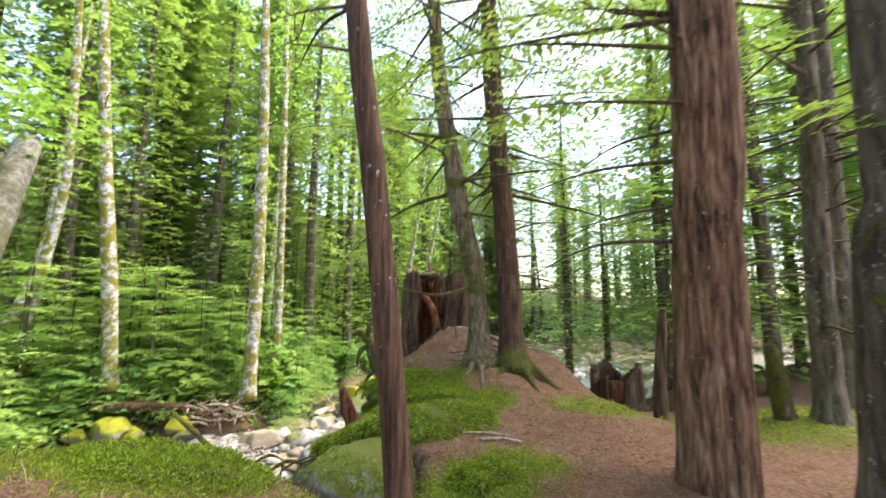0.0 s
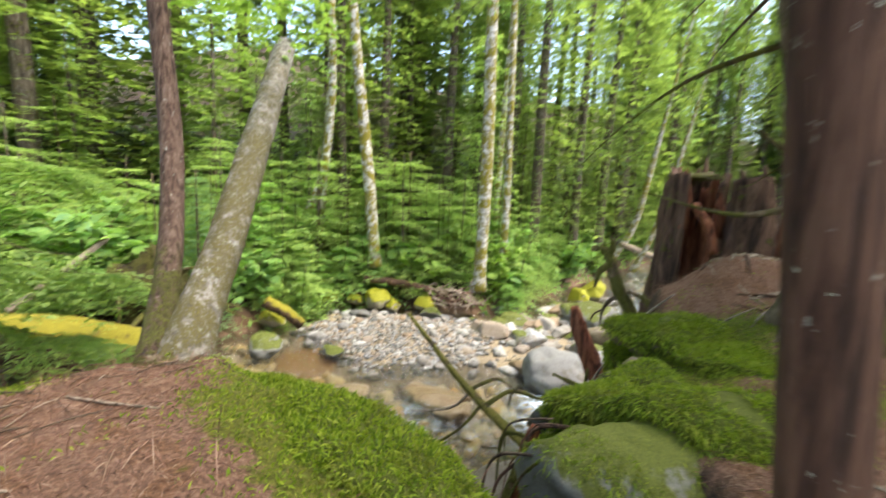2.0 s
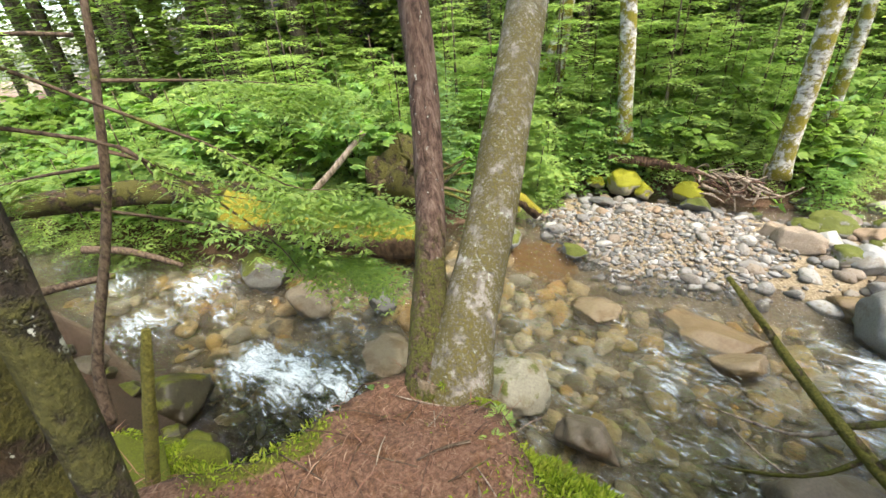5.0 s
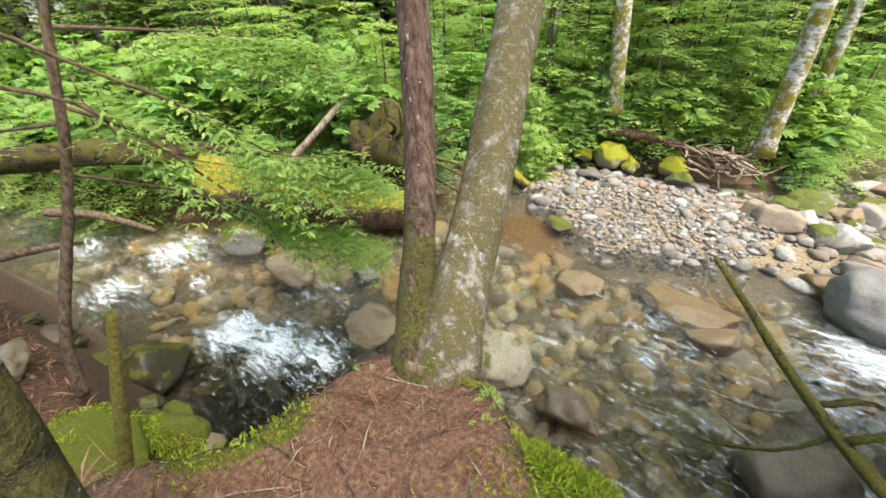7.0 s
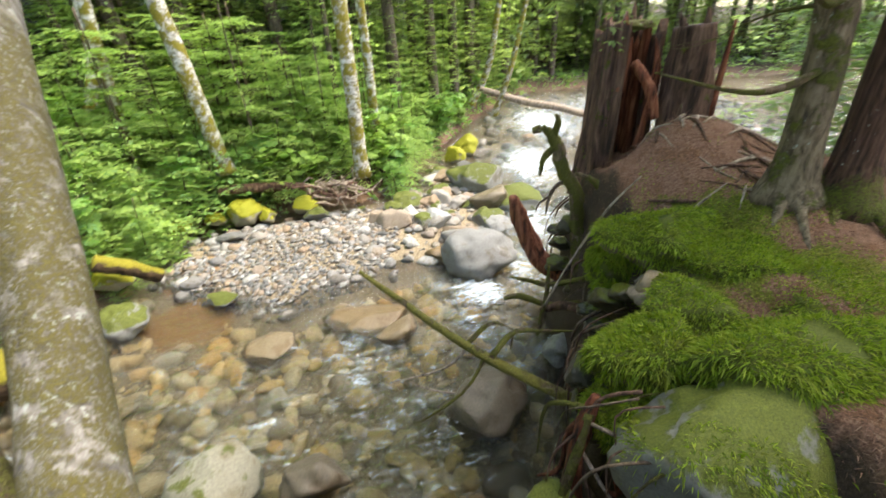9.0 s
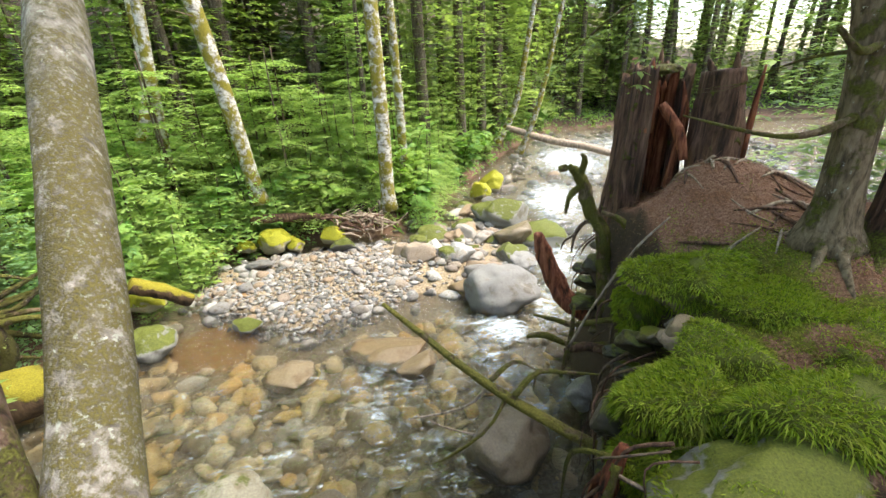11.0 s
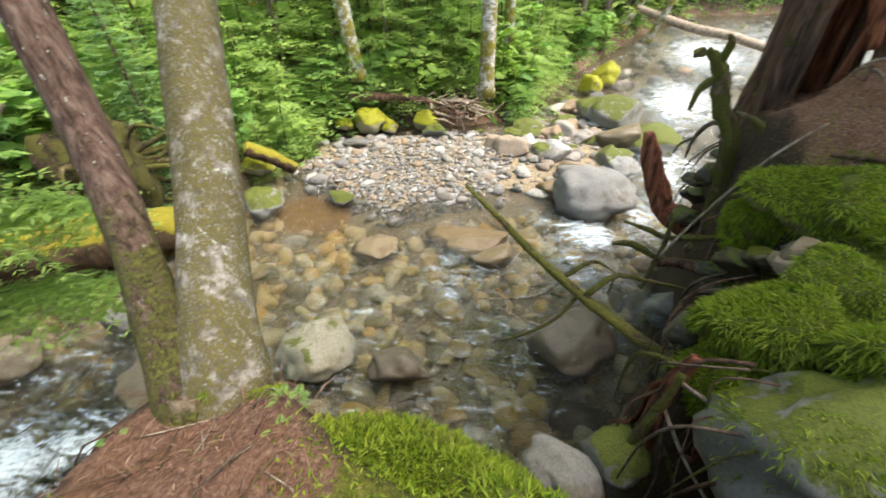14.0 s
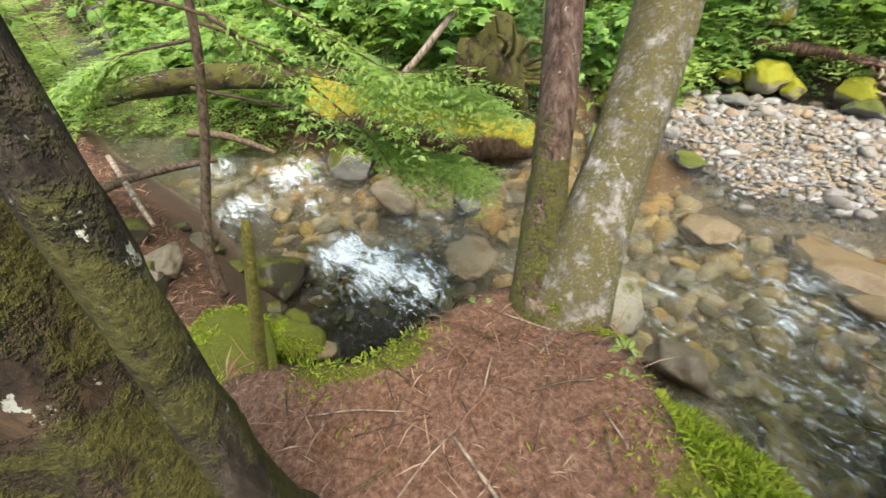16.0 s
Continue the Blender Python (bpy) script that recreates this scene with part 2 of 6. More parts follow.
def ground_material():
    """Forest floor: needle litter, moss and streambed, blended by where each lies."""
    m, nt, b = material("forest_floor", 0.95)
    zone = attribute(nt, "zone")
    sp = nt.nodes.new("ShaderNodeSeparateColor")
    nt.links.new(zone.outputs["Color"], sp.inputs[0])
    fine = tex(nt, 45, 8, 0.75)
    mid = tex(nt, 6, 6, 0.65)
    soil = ramp(nt, fine, [(0.3, (0.04, 0.02, 0.013)), (0.5, (0.18, 0.095, 0.062)), (0.7, (0.34, 0.21, 0.14))])
    soil = mix(nt, step(nt, mid, 0.5, 0.62), soil, mix(nt, 0.6, soil, (0.75, 0.62, 0.4), "MULTIPLY"))
    moss = ramp(nt, fine, [(0.28, (0.03, 0.034, 0.006)), (0.5, (0.11, 0.115, 0.014)), (0.75, (0.26, 0.235, 0.04))])
    bed = ramp(nt, tex(nt, 22, 7, 0.7), [(0.3, (0.085, 0.065, 0.04)), (0.5, (0.25, 0.195, 0.125)), (0.72, (0.44, 0.37, 0.27))])
    rim = step(nt, calc(nt, "ADD", sp.outputs["Red"], calc(nt, "MULTIPLY", calc(nt, "SUBTRACT", mid, 0.5), 1.6)), 0.4, 0.6)
    col = mix(nt, rim, soil, moss)
    col = mix(nt, sp.outputs["Green"], col, bed)
    # dark ramp: bare soil, and the shade painted at the pool
    dirt_and_shade = ramp(nt, fine, [(0.3, (0.02, 0.013, 0.008)), (0.6, (0.075, 0.05, 0.032)), (0.8, (0.13, 0.09, 0.06))])
    col = mix(nt, sp.outputs["Blue"], col, dirt_and_shade)
    silt = ramp(nt, fine, [(0.3, (0.17, 0.085, 0.028)), (0.6, (0.33, 0.19, 0.075)), (0.8, (0.42, 0.28, 0.14))])
    col = mix(nt, step(nt, calc(nt, "ADD", zone.outputs["Alpha"], calc(nt, "MULTIPLY", calc(nt, "SUBTRACT", mid, 0.5), 0.9)), 0.35, 0.65), col, silt)
    nt.links.new(col, b.inputs["Base Color"])
    bump(nt, b, calc(nt, "ADD", fine, mid), 0.9, 0.03)
    return m


def flow_tex(nt, scale, detail, stretch, distort=0.0):
    """Noise drawn out along the creek's run."""
    tc = nt.nodes.new("ShaderNodeTexCoord")
    mp = nt.nodes.new("ShaderNodeMapping")
    mp.vector_type = "TEXTURE"
    mp.inputs["Rotation"].default_value = (0, 0, radians(25))
    mp.inputs["Scale"].default_value = (stretch, 1, 1)
    n = nt.nodes.new("ShaderNodeTexNoise")
    n.inputs["Scale"].default_value = scale
    n.inputs["Detail"].default_value = detail
    n.inputs["Roughness"].default_value = 0.62
    n.inputs["Distortion"].default_value = distort
    nt.links.new(tc.outputs["Object"], mp.inputs[0])
    nt.links.new(mp.outputs[0], n.inputs["Vector"])
    return n.outputs["Fac"]


def water_material():
    """Clear running water: see-through and rippled, glossy, broken white in the rapids, its sky glints painted as pale
    streaks.
    """
    m, nt, b = material("stream_water", 0.06)
    out = nt.nodes["Material Output"]
    tr = nt.nodes.new("ShaderNodeBsdfTransparent")
    rf = nt.nodes.new("ShaderNodeBsdfRefraction")
    tint = ramp(nt, attribute(nt, "depth").outputs["Fac"], [(0.0, (0.99, 0.99, 0.98)), (0.3, (0.9, 0.92, 0.88)), (0.6, (0.5, 0.54, 0.42)), (1.0, (0.22, 0.26, 0.18))])
    nt.links.new(tint, tr.inputs["Color"])
    nt.links.new(tint, rf.inputs["Color"])
    rf.inputs["IOR"].default_value = 1.2
    rf.inputs["Roughness"].default_value = 0.04
    gl = nt.nodes.new("ShaderNodeBsdfGlossy")
    gl.inputs["Roughness"].default_value = 0.04
    fr = nt.nodes.new("ShaderNodeFresnel")
    fr.inputs["IOR"].default_value = 1.48
    h = calc(nt, "ADD", flow_tex(nt, 6, 4, 2.2, 0.8), calc(nt, "ADD", calc(nt, "MULTIPLY", flow_tex(nt, 19, 4, 2.4, 0.4), 0.5), calc(nt, "MULTIPLY", flow_tex(nt, 52, 3, 2.0, 0.3), 0.16)))
    bp = nt.nodes.new("ShaderNodeBump")
    bp.inputs["Strength"].default_value = 0.9
    bp.inputs["Distance"].default_value = 0.15
    nt.links.new(h, bp.inputs["Height"])
    for sh in (gl, fr, rf):
        nt.links.new(bp.outputs[0], sh.inputs["Normal"])
    body = nt.nodes.new("ShaderNodeMixShader")
    body.inputs[0].default_value = 0.25
    nt.links.new(tr.outputs[0], body.inputs[1])
    nt.links.new(rf.outputs[0], body.inputs[2])
    clear = nt.nodes.new("ShaderNodeMixShader")
    nt.links.new(fr.outputs[0], clear.inputs[0])
    nt.links.new(body.outputs[0], clear.inputs[1])
    nt.links.new(gl.outputs[0], clear.inputs[2])
    foam_glint = attribute(nt, "foam_glint")
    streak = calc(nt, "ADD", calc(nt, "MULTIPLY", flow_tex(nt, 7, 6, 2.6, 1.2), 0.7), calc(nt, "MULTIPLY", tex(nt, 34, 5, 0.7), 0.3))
    white = step(nt, calc(nt, "ADD", foam_glint.outputs["Fac"], calc(nt, "MULTIPLY", calc(nt, "SUBTRACT", streak, 0.5), 2.3)), 0.5, 1.15)
    # thin pale streaks painted into the colour as sky glints on the ripples
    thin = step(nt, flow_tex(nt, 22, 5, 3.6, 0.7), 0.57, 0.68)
    thin = calc(nt, "MULTIPLY", calc(nt, "MULTIPLY", thin, 0.5), step(nt, calc(nt, "ADD", foam_glint.outputs["Fac"], tex(nt, 1.6, 3)), 0.52, 0.9))
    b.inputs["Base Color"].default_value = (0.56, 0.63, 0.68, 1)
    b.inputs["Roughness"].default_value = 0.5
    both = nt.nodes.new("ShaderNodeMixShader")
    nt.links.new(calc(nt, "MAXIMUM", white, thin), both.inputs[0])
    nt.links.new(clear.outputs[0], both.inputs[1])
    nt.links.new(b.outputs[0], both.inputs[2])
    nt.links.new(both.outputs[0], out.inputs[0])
    return m


GROUND = ground_material()
WATER = water_material()


# ---- shape tools ----
def make_mesh(name, verts, faces, mat, smooth=True):
    me = bpy.data.meshes.new(name)
    me.from_pydata([tuple(v) for v in verts], [], faces)
    if smooth:
        me.polygons.foreach_set("use_smooth", [True] * len(me.polygons))
    me.materials.append(mat)
    me.update()
    return me


def kite_mesh(name, quads, mat):
    """Many small four-cornered leaves in one mesh; quads: n x 4 x 3."""
    q = np.ascontiguousarray(quads, dtype=np.float32)
    n = len(q)
    me = bpy.data.meshes.new(name)
    me.vertices.add(4 * n)
    me.vertices.foreach_set("co", q.reshape(-1))
    me.loops.add(4 * n)
    me.loops.foreach_set("vertex_index", np.arange(4 * n, dtype=np.int32))
    me.polygons.add(n)
    me.polygons.foreach_set("loop_start", np.arange(0, 4 * n, 4, dtype=np.int32))
    me.update(calc_edges=True)
    me.validate()
    me.materials.append(mat)
    return me


def part(name, me, parent=None, label="", loc=None):
    ob = new(name, me)
    if parent:
        ob.parent = parent
    if loc is not None:
        ob.location = loc
    return tagged(ob, label)


def empty(name, loc, label, category, group="", kind=""):
    ob = new(name)
    ob.location = loc
    ob.empty_display_size = 0.1
    return tagged(ob, label, category, group, kind)


def unit(a):
    a = np.asarray(a, float)
    return a / np.maximum(np.linalg.norm(a, axis=-1, keepdims=True), 1e-9)


def kites(base, way, side, length, width, droop=0.0):
    """Leaf blades: base, two shoulders and a tip."""
    base, way, side = (np.asarray(v, float) for v in (base, way, side))
    length = np.broadcast_to(np.asarray(length, float), (len(base),))[:, None]
    width = np.broadcast_to(np.asarray(width, float), (len(base),))[:, None]
    mid = base + way * length * 0.45
    tip = base + way * length
    tip[:, 2] -= droop * length[:, 0]
    return np.stack([base, mid - side * width / 2, tip, mid + side * width / 2], 1)


def bend(points, n):
    """A smooth curve of n points through the given ones."""
    p = np.asarray(points, float)
    if len(p) == 2:
        return p[0] + (p[1] - p[0]) * np.linspace(0, 1, n)[:, None]
    out = []
    for s in np.linspace(0, len(p) - 1, n):
        i = min(int(s), len(p) - 2)
        f = s - i
        a, b, c, d = p[max(i - 1, 0)], p[i], p[i + 1], p[min(i + 2, len(p) - 1)]
        out.append(0.5 * (2 * b + (c - a) * f + (2 * a - 5 * b + 4 * c - d) * f * f + (3 * b - a - 3 * c + d) * f ** 3))
    return np.array(out)


def tube(points, radii, sides=8, rough=0.0, seed=0, ridge=0):
    """A limb along a curve, closed at both ends; rough: lumps, as a share of the radius; ridge: furrows round it."""
    p = np.asarray(points, float)
    n = len(p)
    r = np.interp(np.linspace(0, 1, n), np.linspace(0, 1, len(radii)), radii)
    t = unit(np.gradient(p, axis=0))
    ref = np.array([0.0, 0.0, 1.0]) if abs(t[0][2]) < 0.9 else np.array([1.0, 0.0, 0.0])
    u = unit(np.cross(t, ref))
    v = np.cross(t, u)
    rng = np.random.default_rng(seed)
    ph = rng.uniform(0, 6.28, 8)
    verts = []
    for i in range(n):
        a = np.linspace(0, 2 * np.pi, sides, endpoint=False)
        k = np.ones(sides)
        if rough:
            k += rough * (0.5 * np.sin(2 * a + ph[0] + i * 0.35) + 0.4 * np.sin(3 * a + ph[1] - i * 0.5) + 0.35 * np.sin(5 * a + ph[2] + i * 0.9)) + rng.normal(0, rough * 0.35, sides)
        if ridge:
            k += 0.06 * np.sin(ridge * a + ph[3] + 0.8 * np.sin(i * 0.6 + ph[4]))
        verts.append(p[i] + r[i] * k[:, None] * (np.cos(a)[:, None] * u[i] + np.sin(a)[:, None] * v[i]))
    verts = list(np.concatenate(verts)) + [p[0], p[-1]]
    faces = []
    for i in range(n - 1):
        for j in range(sides):
            k = (j + 1) % sides
            faces.append((i * sides + j, (i + 1) * sides + j, (i + 1) * sides + k, i * sides + k))
    for j in range(sides):
        k = (j + 1) % sides
        faces.append((n * sides, j, k))
        faces.append((n * sides + 1, (n - 1) * sides + k, (n - 1) * sides + j))
    return verts, faces


def join(pieces):
    verts, faces = [], []
    for v, f in pieces:
        o = len(verts)
        verts += list(v)
        faces += [tuple(i + o for i in q) for q in f]
    return verts, faces


def ball(sub):
    bm = bmesh.new()
    bmesh.ops.create_icosphere(bm, subdivisions=sub, radius=1)
    v = np.array([w.co[:] for w in bm.verts])
    f = [tuple(w.index for w in q.verts) for q in bm.faces]
    bm.free()
    return v, f


def lump(sub, seed, rough=0.25, flat=1.0, square=0.0):
    """A water-worn stone of radius about one."""
    v, f = ball(sub)
    rng = np.random.default_rng(seed)
    out = v.copy()
    k = np.ones(len(v))
    for o in (1.0, 2.1, 4.3):
        off = rng.uniform(0, 50, 3)
        k += rough / o * np.array([noise.noise(Vector(p * o + off)) for p in v])
    out = v * k[:, None]
    for _ in range(5):
        d = unit(rng.normal(size=3))
        h = rng.uniform(0.55, 0.85)
        s = out @ d
        over = s > h
        out[over] -= ((s[over] - h) * (0.6 + square))[:, None] * d
    out[:, 2] *= flat
    return out, f


# ---- the lie of the land ----
NEAR_BANK = [(-3.55, 1.5), (-3.8, 2.1), (-3.75, 2.6), (-3.3, 2.68), (-2.6, 2.5), (-2.0, 2.5), (-1.45, 2.42), (-1.05, 2.5), (-0.62, 2.72), (-0.28, 3.1), (-0.3, 3.6), (-0.85, 4.1), (-1.2, 4.25), (-0.95, 4.65), (-0.62, 5.1), (-0.85, 5.5), (-0.78, 5.9),
             (-0.95, 7.0), (-1.0, 8.1), (-0.4, 8.7), (1.2, 8.6), (2.4, 8.4), (4.2, 8.6), (7.5, 10.0), (13, 12), (24, 15), (90, 20), (90, -90), (-90, -90), (-90, -22), (-20, -8), (-11.5, -3.6), (-8.6, -1.6),
             (-6.6, -0.65), (-5.2, 0.0), (-4.4, 0.35), (-3.8, 0.8)]
FAR_SHORE = [(-90, -18), (-19, -5), (-13, -1.6), (-11.0, 0.5), (-9.8, 2.4), (-9.3, 5.0), (-9.1, 7.0), (-9.9, 9.2), (-9.0, 10.6), (-7.4, 11.8), (-5.9, 12.6), (-5.2, 14.2), (-5.0, 18.0), (-4.4, 24.0),
             (-3.2, 31.0), (-1.0, 39.0), (6.0, 44.0), (20, 48), (90, 54), (90, 160), (-160, 160), (-160, -18)]
BAR = [(-8.9, 7.9), (-9.4, 9.3), (-8.6, 10.4), (-7.2, 11.5), (-5.6, 12.4), (-4.6, 13.6), (-4.2, 16.5), (-3.2, 17.0), (-2.6, 14.5), (-2.3, 11.2), (-2.9, 9.9), (-4.2, 9.2), (-5.4, 8.2), (-6.0, 7.2), (-6.9, 7.5), (-7.7, 7.6)]
TOPS = [(0, 0, 0.0), (-0.4, 0.8, 0.16), (-0.8, 1.4, 0.27), (-1.3, 1.5, 0.35), (-1.9, 1.6, 0.47), (-2.3, 1.75, 0.5), (-3.5, 2.35, 0.22), (-2.9, 2.1, 0.45), (-2.6, 2.35, 0.42), (-1.6, 2.3, 0.4),
        (-3.3, 1.2, 0.42), (-4.3, 0.2, -0.75), (-5.2, -0.6, -0.8), (-7, -1.2, -0.6), (-10, -4, 0.2), (-2.6, 0.2, 0.35), (0.3, 3.9, 0.08), (-0.3, 2.9, -0.05), (-0.3, 4.5, -0.1), (-0.6, 5.6, 0.0), (0.2, 4.9, 0.2),
        (0.4, 5.8, 0.48), (1.0, 6.6, 0.55), (0.1, 7.3, 0.85), (-0.8, 7.9, 0.1), (1.8, 3.0, 0.05), (1.6, 5.2, 0.1), (2.8, 5.8, -0.35), (3.0, 7.6, -0.75), (4.0, 4.5, 0.1), (6, 7, -0.5), (8, 2, 0.4)]


def inside(poly, x, y):
    """Signed distance to a polygon's edge, positive inside."""
    x, y = np.asarray(x, float), np.asarray(y, float)
    d = np.full(x.shape, 1e9)
    odd = np.zeros(x.shape, bool)
    for (ax, ay), (bx, by) in zip(poly, poly[1:] + poly[:1]):
        ex, ey = bx - ax, by - ay
        s = np.clip(((x - ax) * ex + (y - ay) * ey) / (ex * ex + ey * ey), 0, 1)
        d = np.minimum(d, np.hypot(x - ax - s * ex, y - ay - s * ey))
        with np.errstate(divide="ignore", invalid="ignore"):
            cut = ((ay > y) != (by > y)) & (x < ex * (y - ay) / (ey if ey else 1e-9) + ax)
        odd ^= cut
    return np.where(odd, d, -d)


def smooth(a, lo, hi):
    s = np.clip((a - lo) / (hi - lo), 0, 1)
    return s * s * (3 - 2 * s)


def waves(x, y, scale, seed):
    """Cheap smooth noise from a few crossed waves."""
    rng = np.random.default_rng(seed)
    out = np.zeros(np.shape(x))
    for k in range(7):
        a = rng.uniform(0, 6.28)
        f = scale * rng.uniform(0.6, 1.9)
        out = out + np.sin((x * np.cos(a) + y * np.sin(a)) * f + rng.uniform(0, 6.28)) / 7
    return out


def water_level(x, y):
    return -2.38 - 0.052 * np.clip(x, -14, 3) - 0.035 * np.clip(y, -6, 26)


def land(x, y):
    """Height of the ground."""
    x, y = np.asarray(x, float), np.asarray(y, float)
    near, far, bar = inside(NEAR_BANK, x, y), inside(FAR_SHORE, x, y), inside(BAR, x, y)
    wsum, zsum = np.full(x.shape, 0.02), np.zeros(x.shape)
    for px, py, pz in TOPS:
        d2 = (x - px) ** 2 + (y - py) ** 2
        w = 1 / (d2 + 0.06) ** 1.7
        wsum, zsum = wsum + w, zsum + w * pz
    top = zsum / wsum + 0.035 * waves(x, y, 5, 3) + 0.02 * waves(x, y, 13, 4)
    level = water_level(x, y)
    bed = level - 0.24 + 0.3 * smooth(bar, -0.9, 0.7) + 0.16 * smooth(bar, 0.6, 2.4) + 0.05 * waves(x, y, 4, 8)
    bed = bed - 0.9 * np.exp(-((x + 5.5) ** 2 / 1.9 + (y - 1.45) ** 2 / 1.0)) - 0.2 * np.exp(-((x + 2.6) ** 2 / 1.5 + (y - 5.2) ** 2 / 1.2))
    wide = 0.4 + 0.9 * smooth(x, -1.2, 2.5) + 1.5 * smooth(x, 2.5, 8) + 1.0 * smooth(-x, 3.8, 6)
    k = smooth(near, -wide, 0.12)
    z = bed + (top - bed) * k
    rise = 1.0 * smooth(far, -0.1, 1.3) + 0.1 * np.clip(far, 0, 6) + 0.36 * np.clip(far - 5, 0, 40) * smooth(-x, -30, 10) + 0.12 * np.clip(far - 5, 0, 60)
    return z + np.where(far > -0.1, rise * (1 + 0.1 * waves(x, y, 1.2, 11)), 0)


def ground_at(x, y):
    return float(land(np.array([x]), np.array([y]))[0])


def moss_amount(x, y):
    """Where moss covers the near bank."""
    m = np.zeros(np.shape(x))
    for cx, cy, rx, ry in ((-1.75, 2.35, 0.85, 0.42), (-2.35, 2.5, 0.45, 0.2), (-0.55, 5.5, 0.8, 0.75), (-0.75, 4.5, 0.4, 0.4), (-1.0, 4.3, 0.5, 0.5), (0.45, 4.95, 0.3, 0.35), (0.5, 3.3, 0.35, 0.3), (0.1, 3.0, 0.5, 0.4),
                           (-3.48, 1.5, 0.14, 0.3), (-4.4, 0.3, 0.7, 0.6), (3.2, 4.6, 0.9, 0.8), (4.6, 5.6, 1.4, 1.2), (2.4, 2.2, 0.5, 0.4), (-2.6, 0.8, 0.5, 0.35), (1.7, 5.0, 0.5, 0.5)):
        m = np.maximum(m, np.exp(-0.7 * (((x - cx) / rx) ** 2 + ((y - cy) / ry) ** 2) ** 1.5))
    return m


def build_ground():
    def axis(marks):
        out = []
        for (a, s), (b, _) in zip(marks, marks[1:]):
            out += list(np.arange(a, b, s))
        return np.array(out + [marks[-1][0]])

    xs = axis([(-160, 20), (-60, 5), (-24, 1.0), (-13, 0.25), (-4.6, 0.07), (1.6, 0.12), (4, 0.3), (12, 1.0), (30, 6), (90, 20), (160, 1)])
    ys = axis([(-160, 20), (-60, 6), (-12, 0.8), (-4, 0.3), (0, 0.1), (1.4, 0.07), (6.5, 0.1), (9, 0.2), (14, 0.4), (24, 1.0), (50, 5), (100, 20), (160, 1)])
    gx, gy = np.meshgrid(xs, ys)
    gz = land(gx, gy)
    nx, ny = len(xs), len(ys)
    verts = np.stack([gx, gy, gz], -1).reshape(-1, 3)
    i = (np.arange(ny - 1)[:, None] * nx + np.arange(nx - 1)).reshape(-1)
    me = make_mesh("ground", verts, np.stack([i, i + 1, i + 1 + nx, i + nx], 1).tolist(), GROUND)
    near, far = inside(NEAR_BANK, gx, gy), inside(FAR_SHORE, gx, gy)
    above = gz - water_level(gx, gy)
    g = (1 - smooth(above, 0.0, 0.4) * (near > -4) * (inside(BAR, gx, gy) < -0.3)) * (1 - smooth(near, -0.5, 0.0)) * (1 - smooth(far, -0.1, 0.5))
    gyy, gxx = np.gradient(gz, ys, xs)
    steep = smooth(np.hypot(gxx, gyy), 0.9, 1.8) * (near > -3) * (near < 0.6)
    silt = np.maximum(np.exp(-(((gx + 7.5) / 0.9) ** 2 + ((gy - 6.9) / 0.85) ** 2)), 0.8 * np.exp(-(((gx + 8.3) / 0.7) ** 2 + ((gy - 8.2) / 0.9) ** 2)))
    # dark far bank and steep faces; shade painted over pool and low bank
    b = np.maximum(np.maximum(smooth(far, 0.0, 1.0), steep), np.maximum(np.exp(-(((gx + 5.2) / 1.5) ** 4 + ((gy - 1.3) / 1.1) ** 4)), 0.65 * smooth(-gx, 3.8, 4.8) * (1 - smooth(gy, 0.6, 1.0)) * (1 - smooth(-gx, 8, 11))))
    col = np.stack([moss_amount(gx, gy), g, b, silt], -1).reshape(-1).astype(np.float32)
    at = me.color_attributes.new("zone", "FLOAT_COLOR", "POINT")
    at.data.foreach_set("color", col)
    tagged(new("ground", me), "forest floor of brown needle litter and green moss, dropping to a stony streambed", "ground", kind="structure")


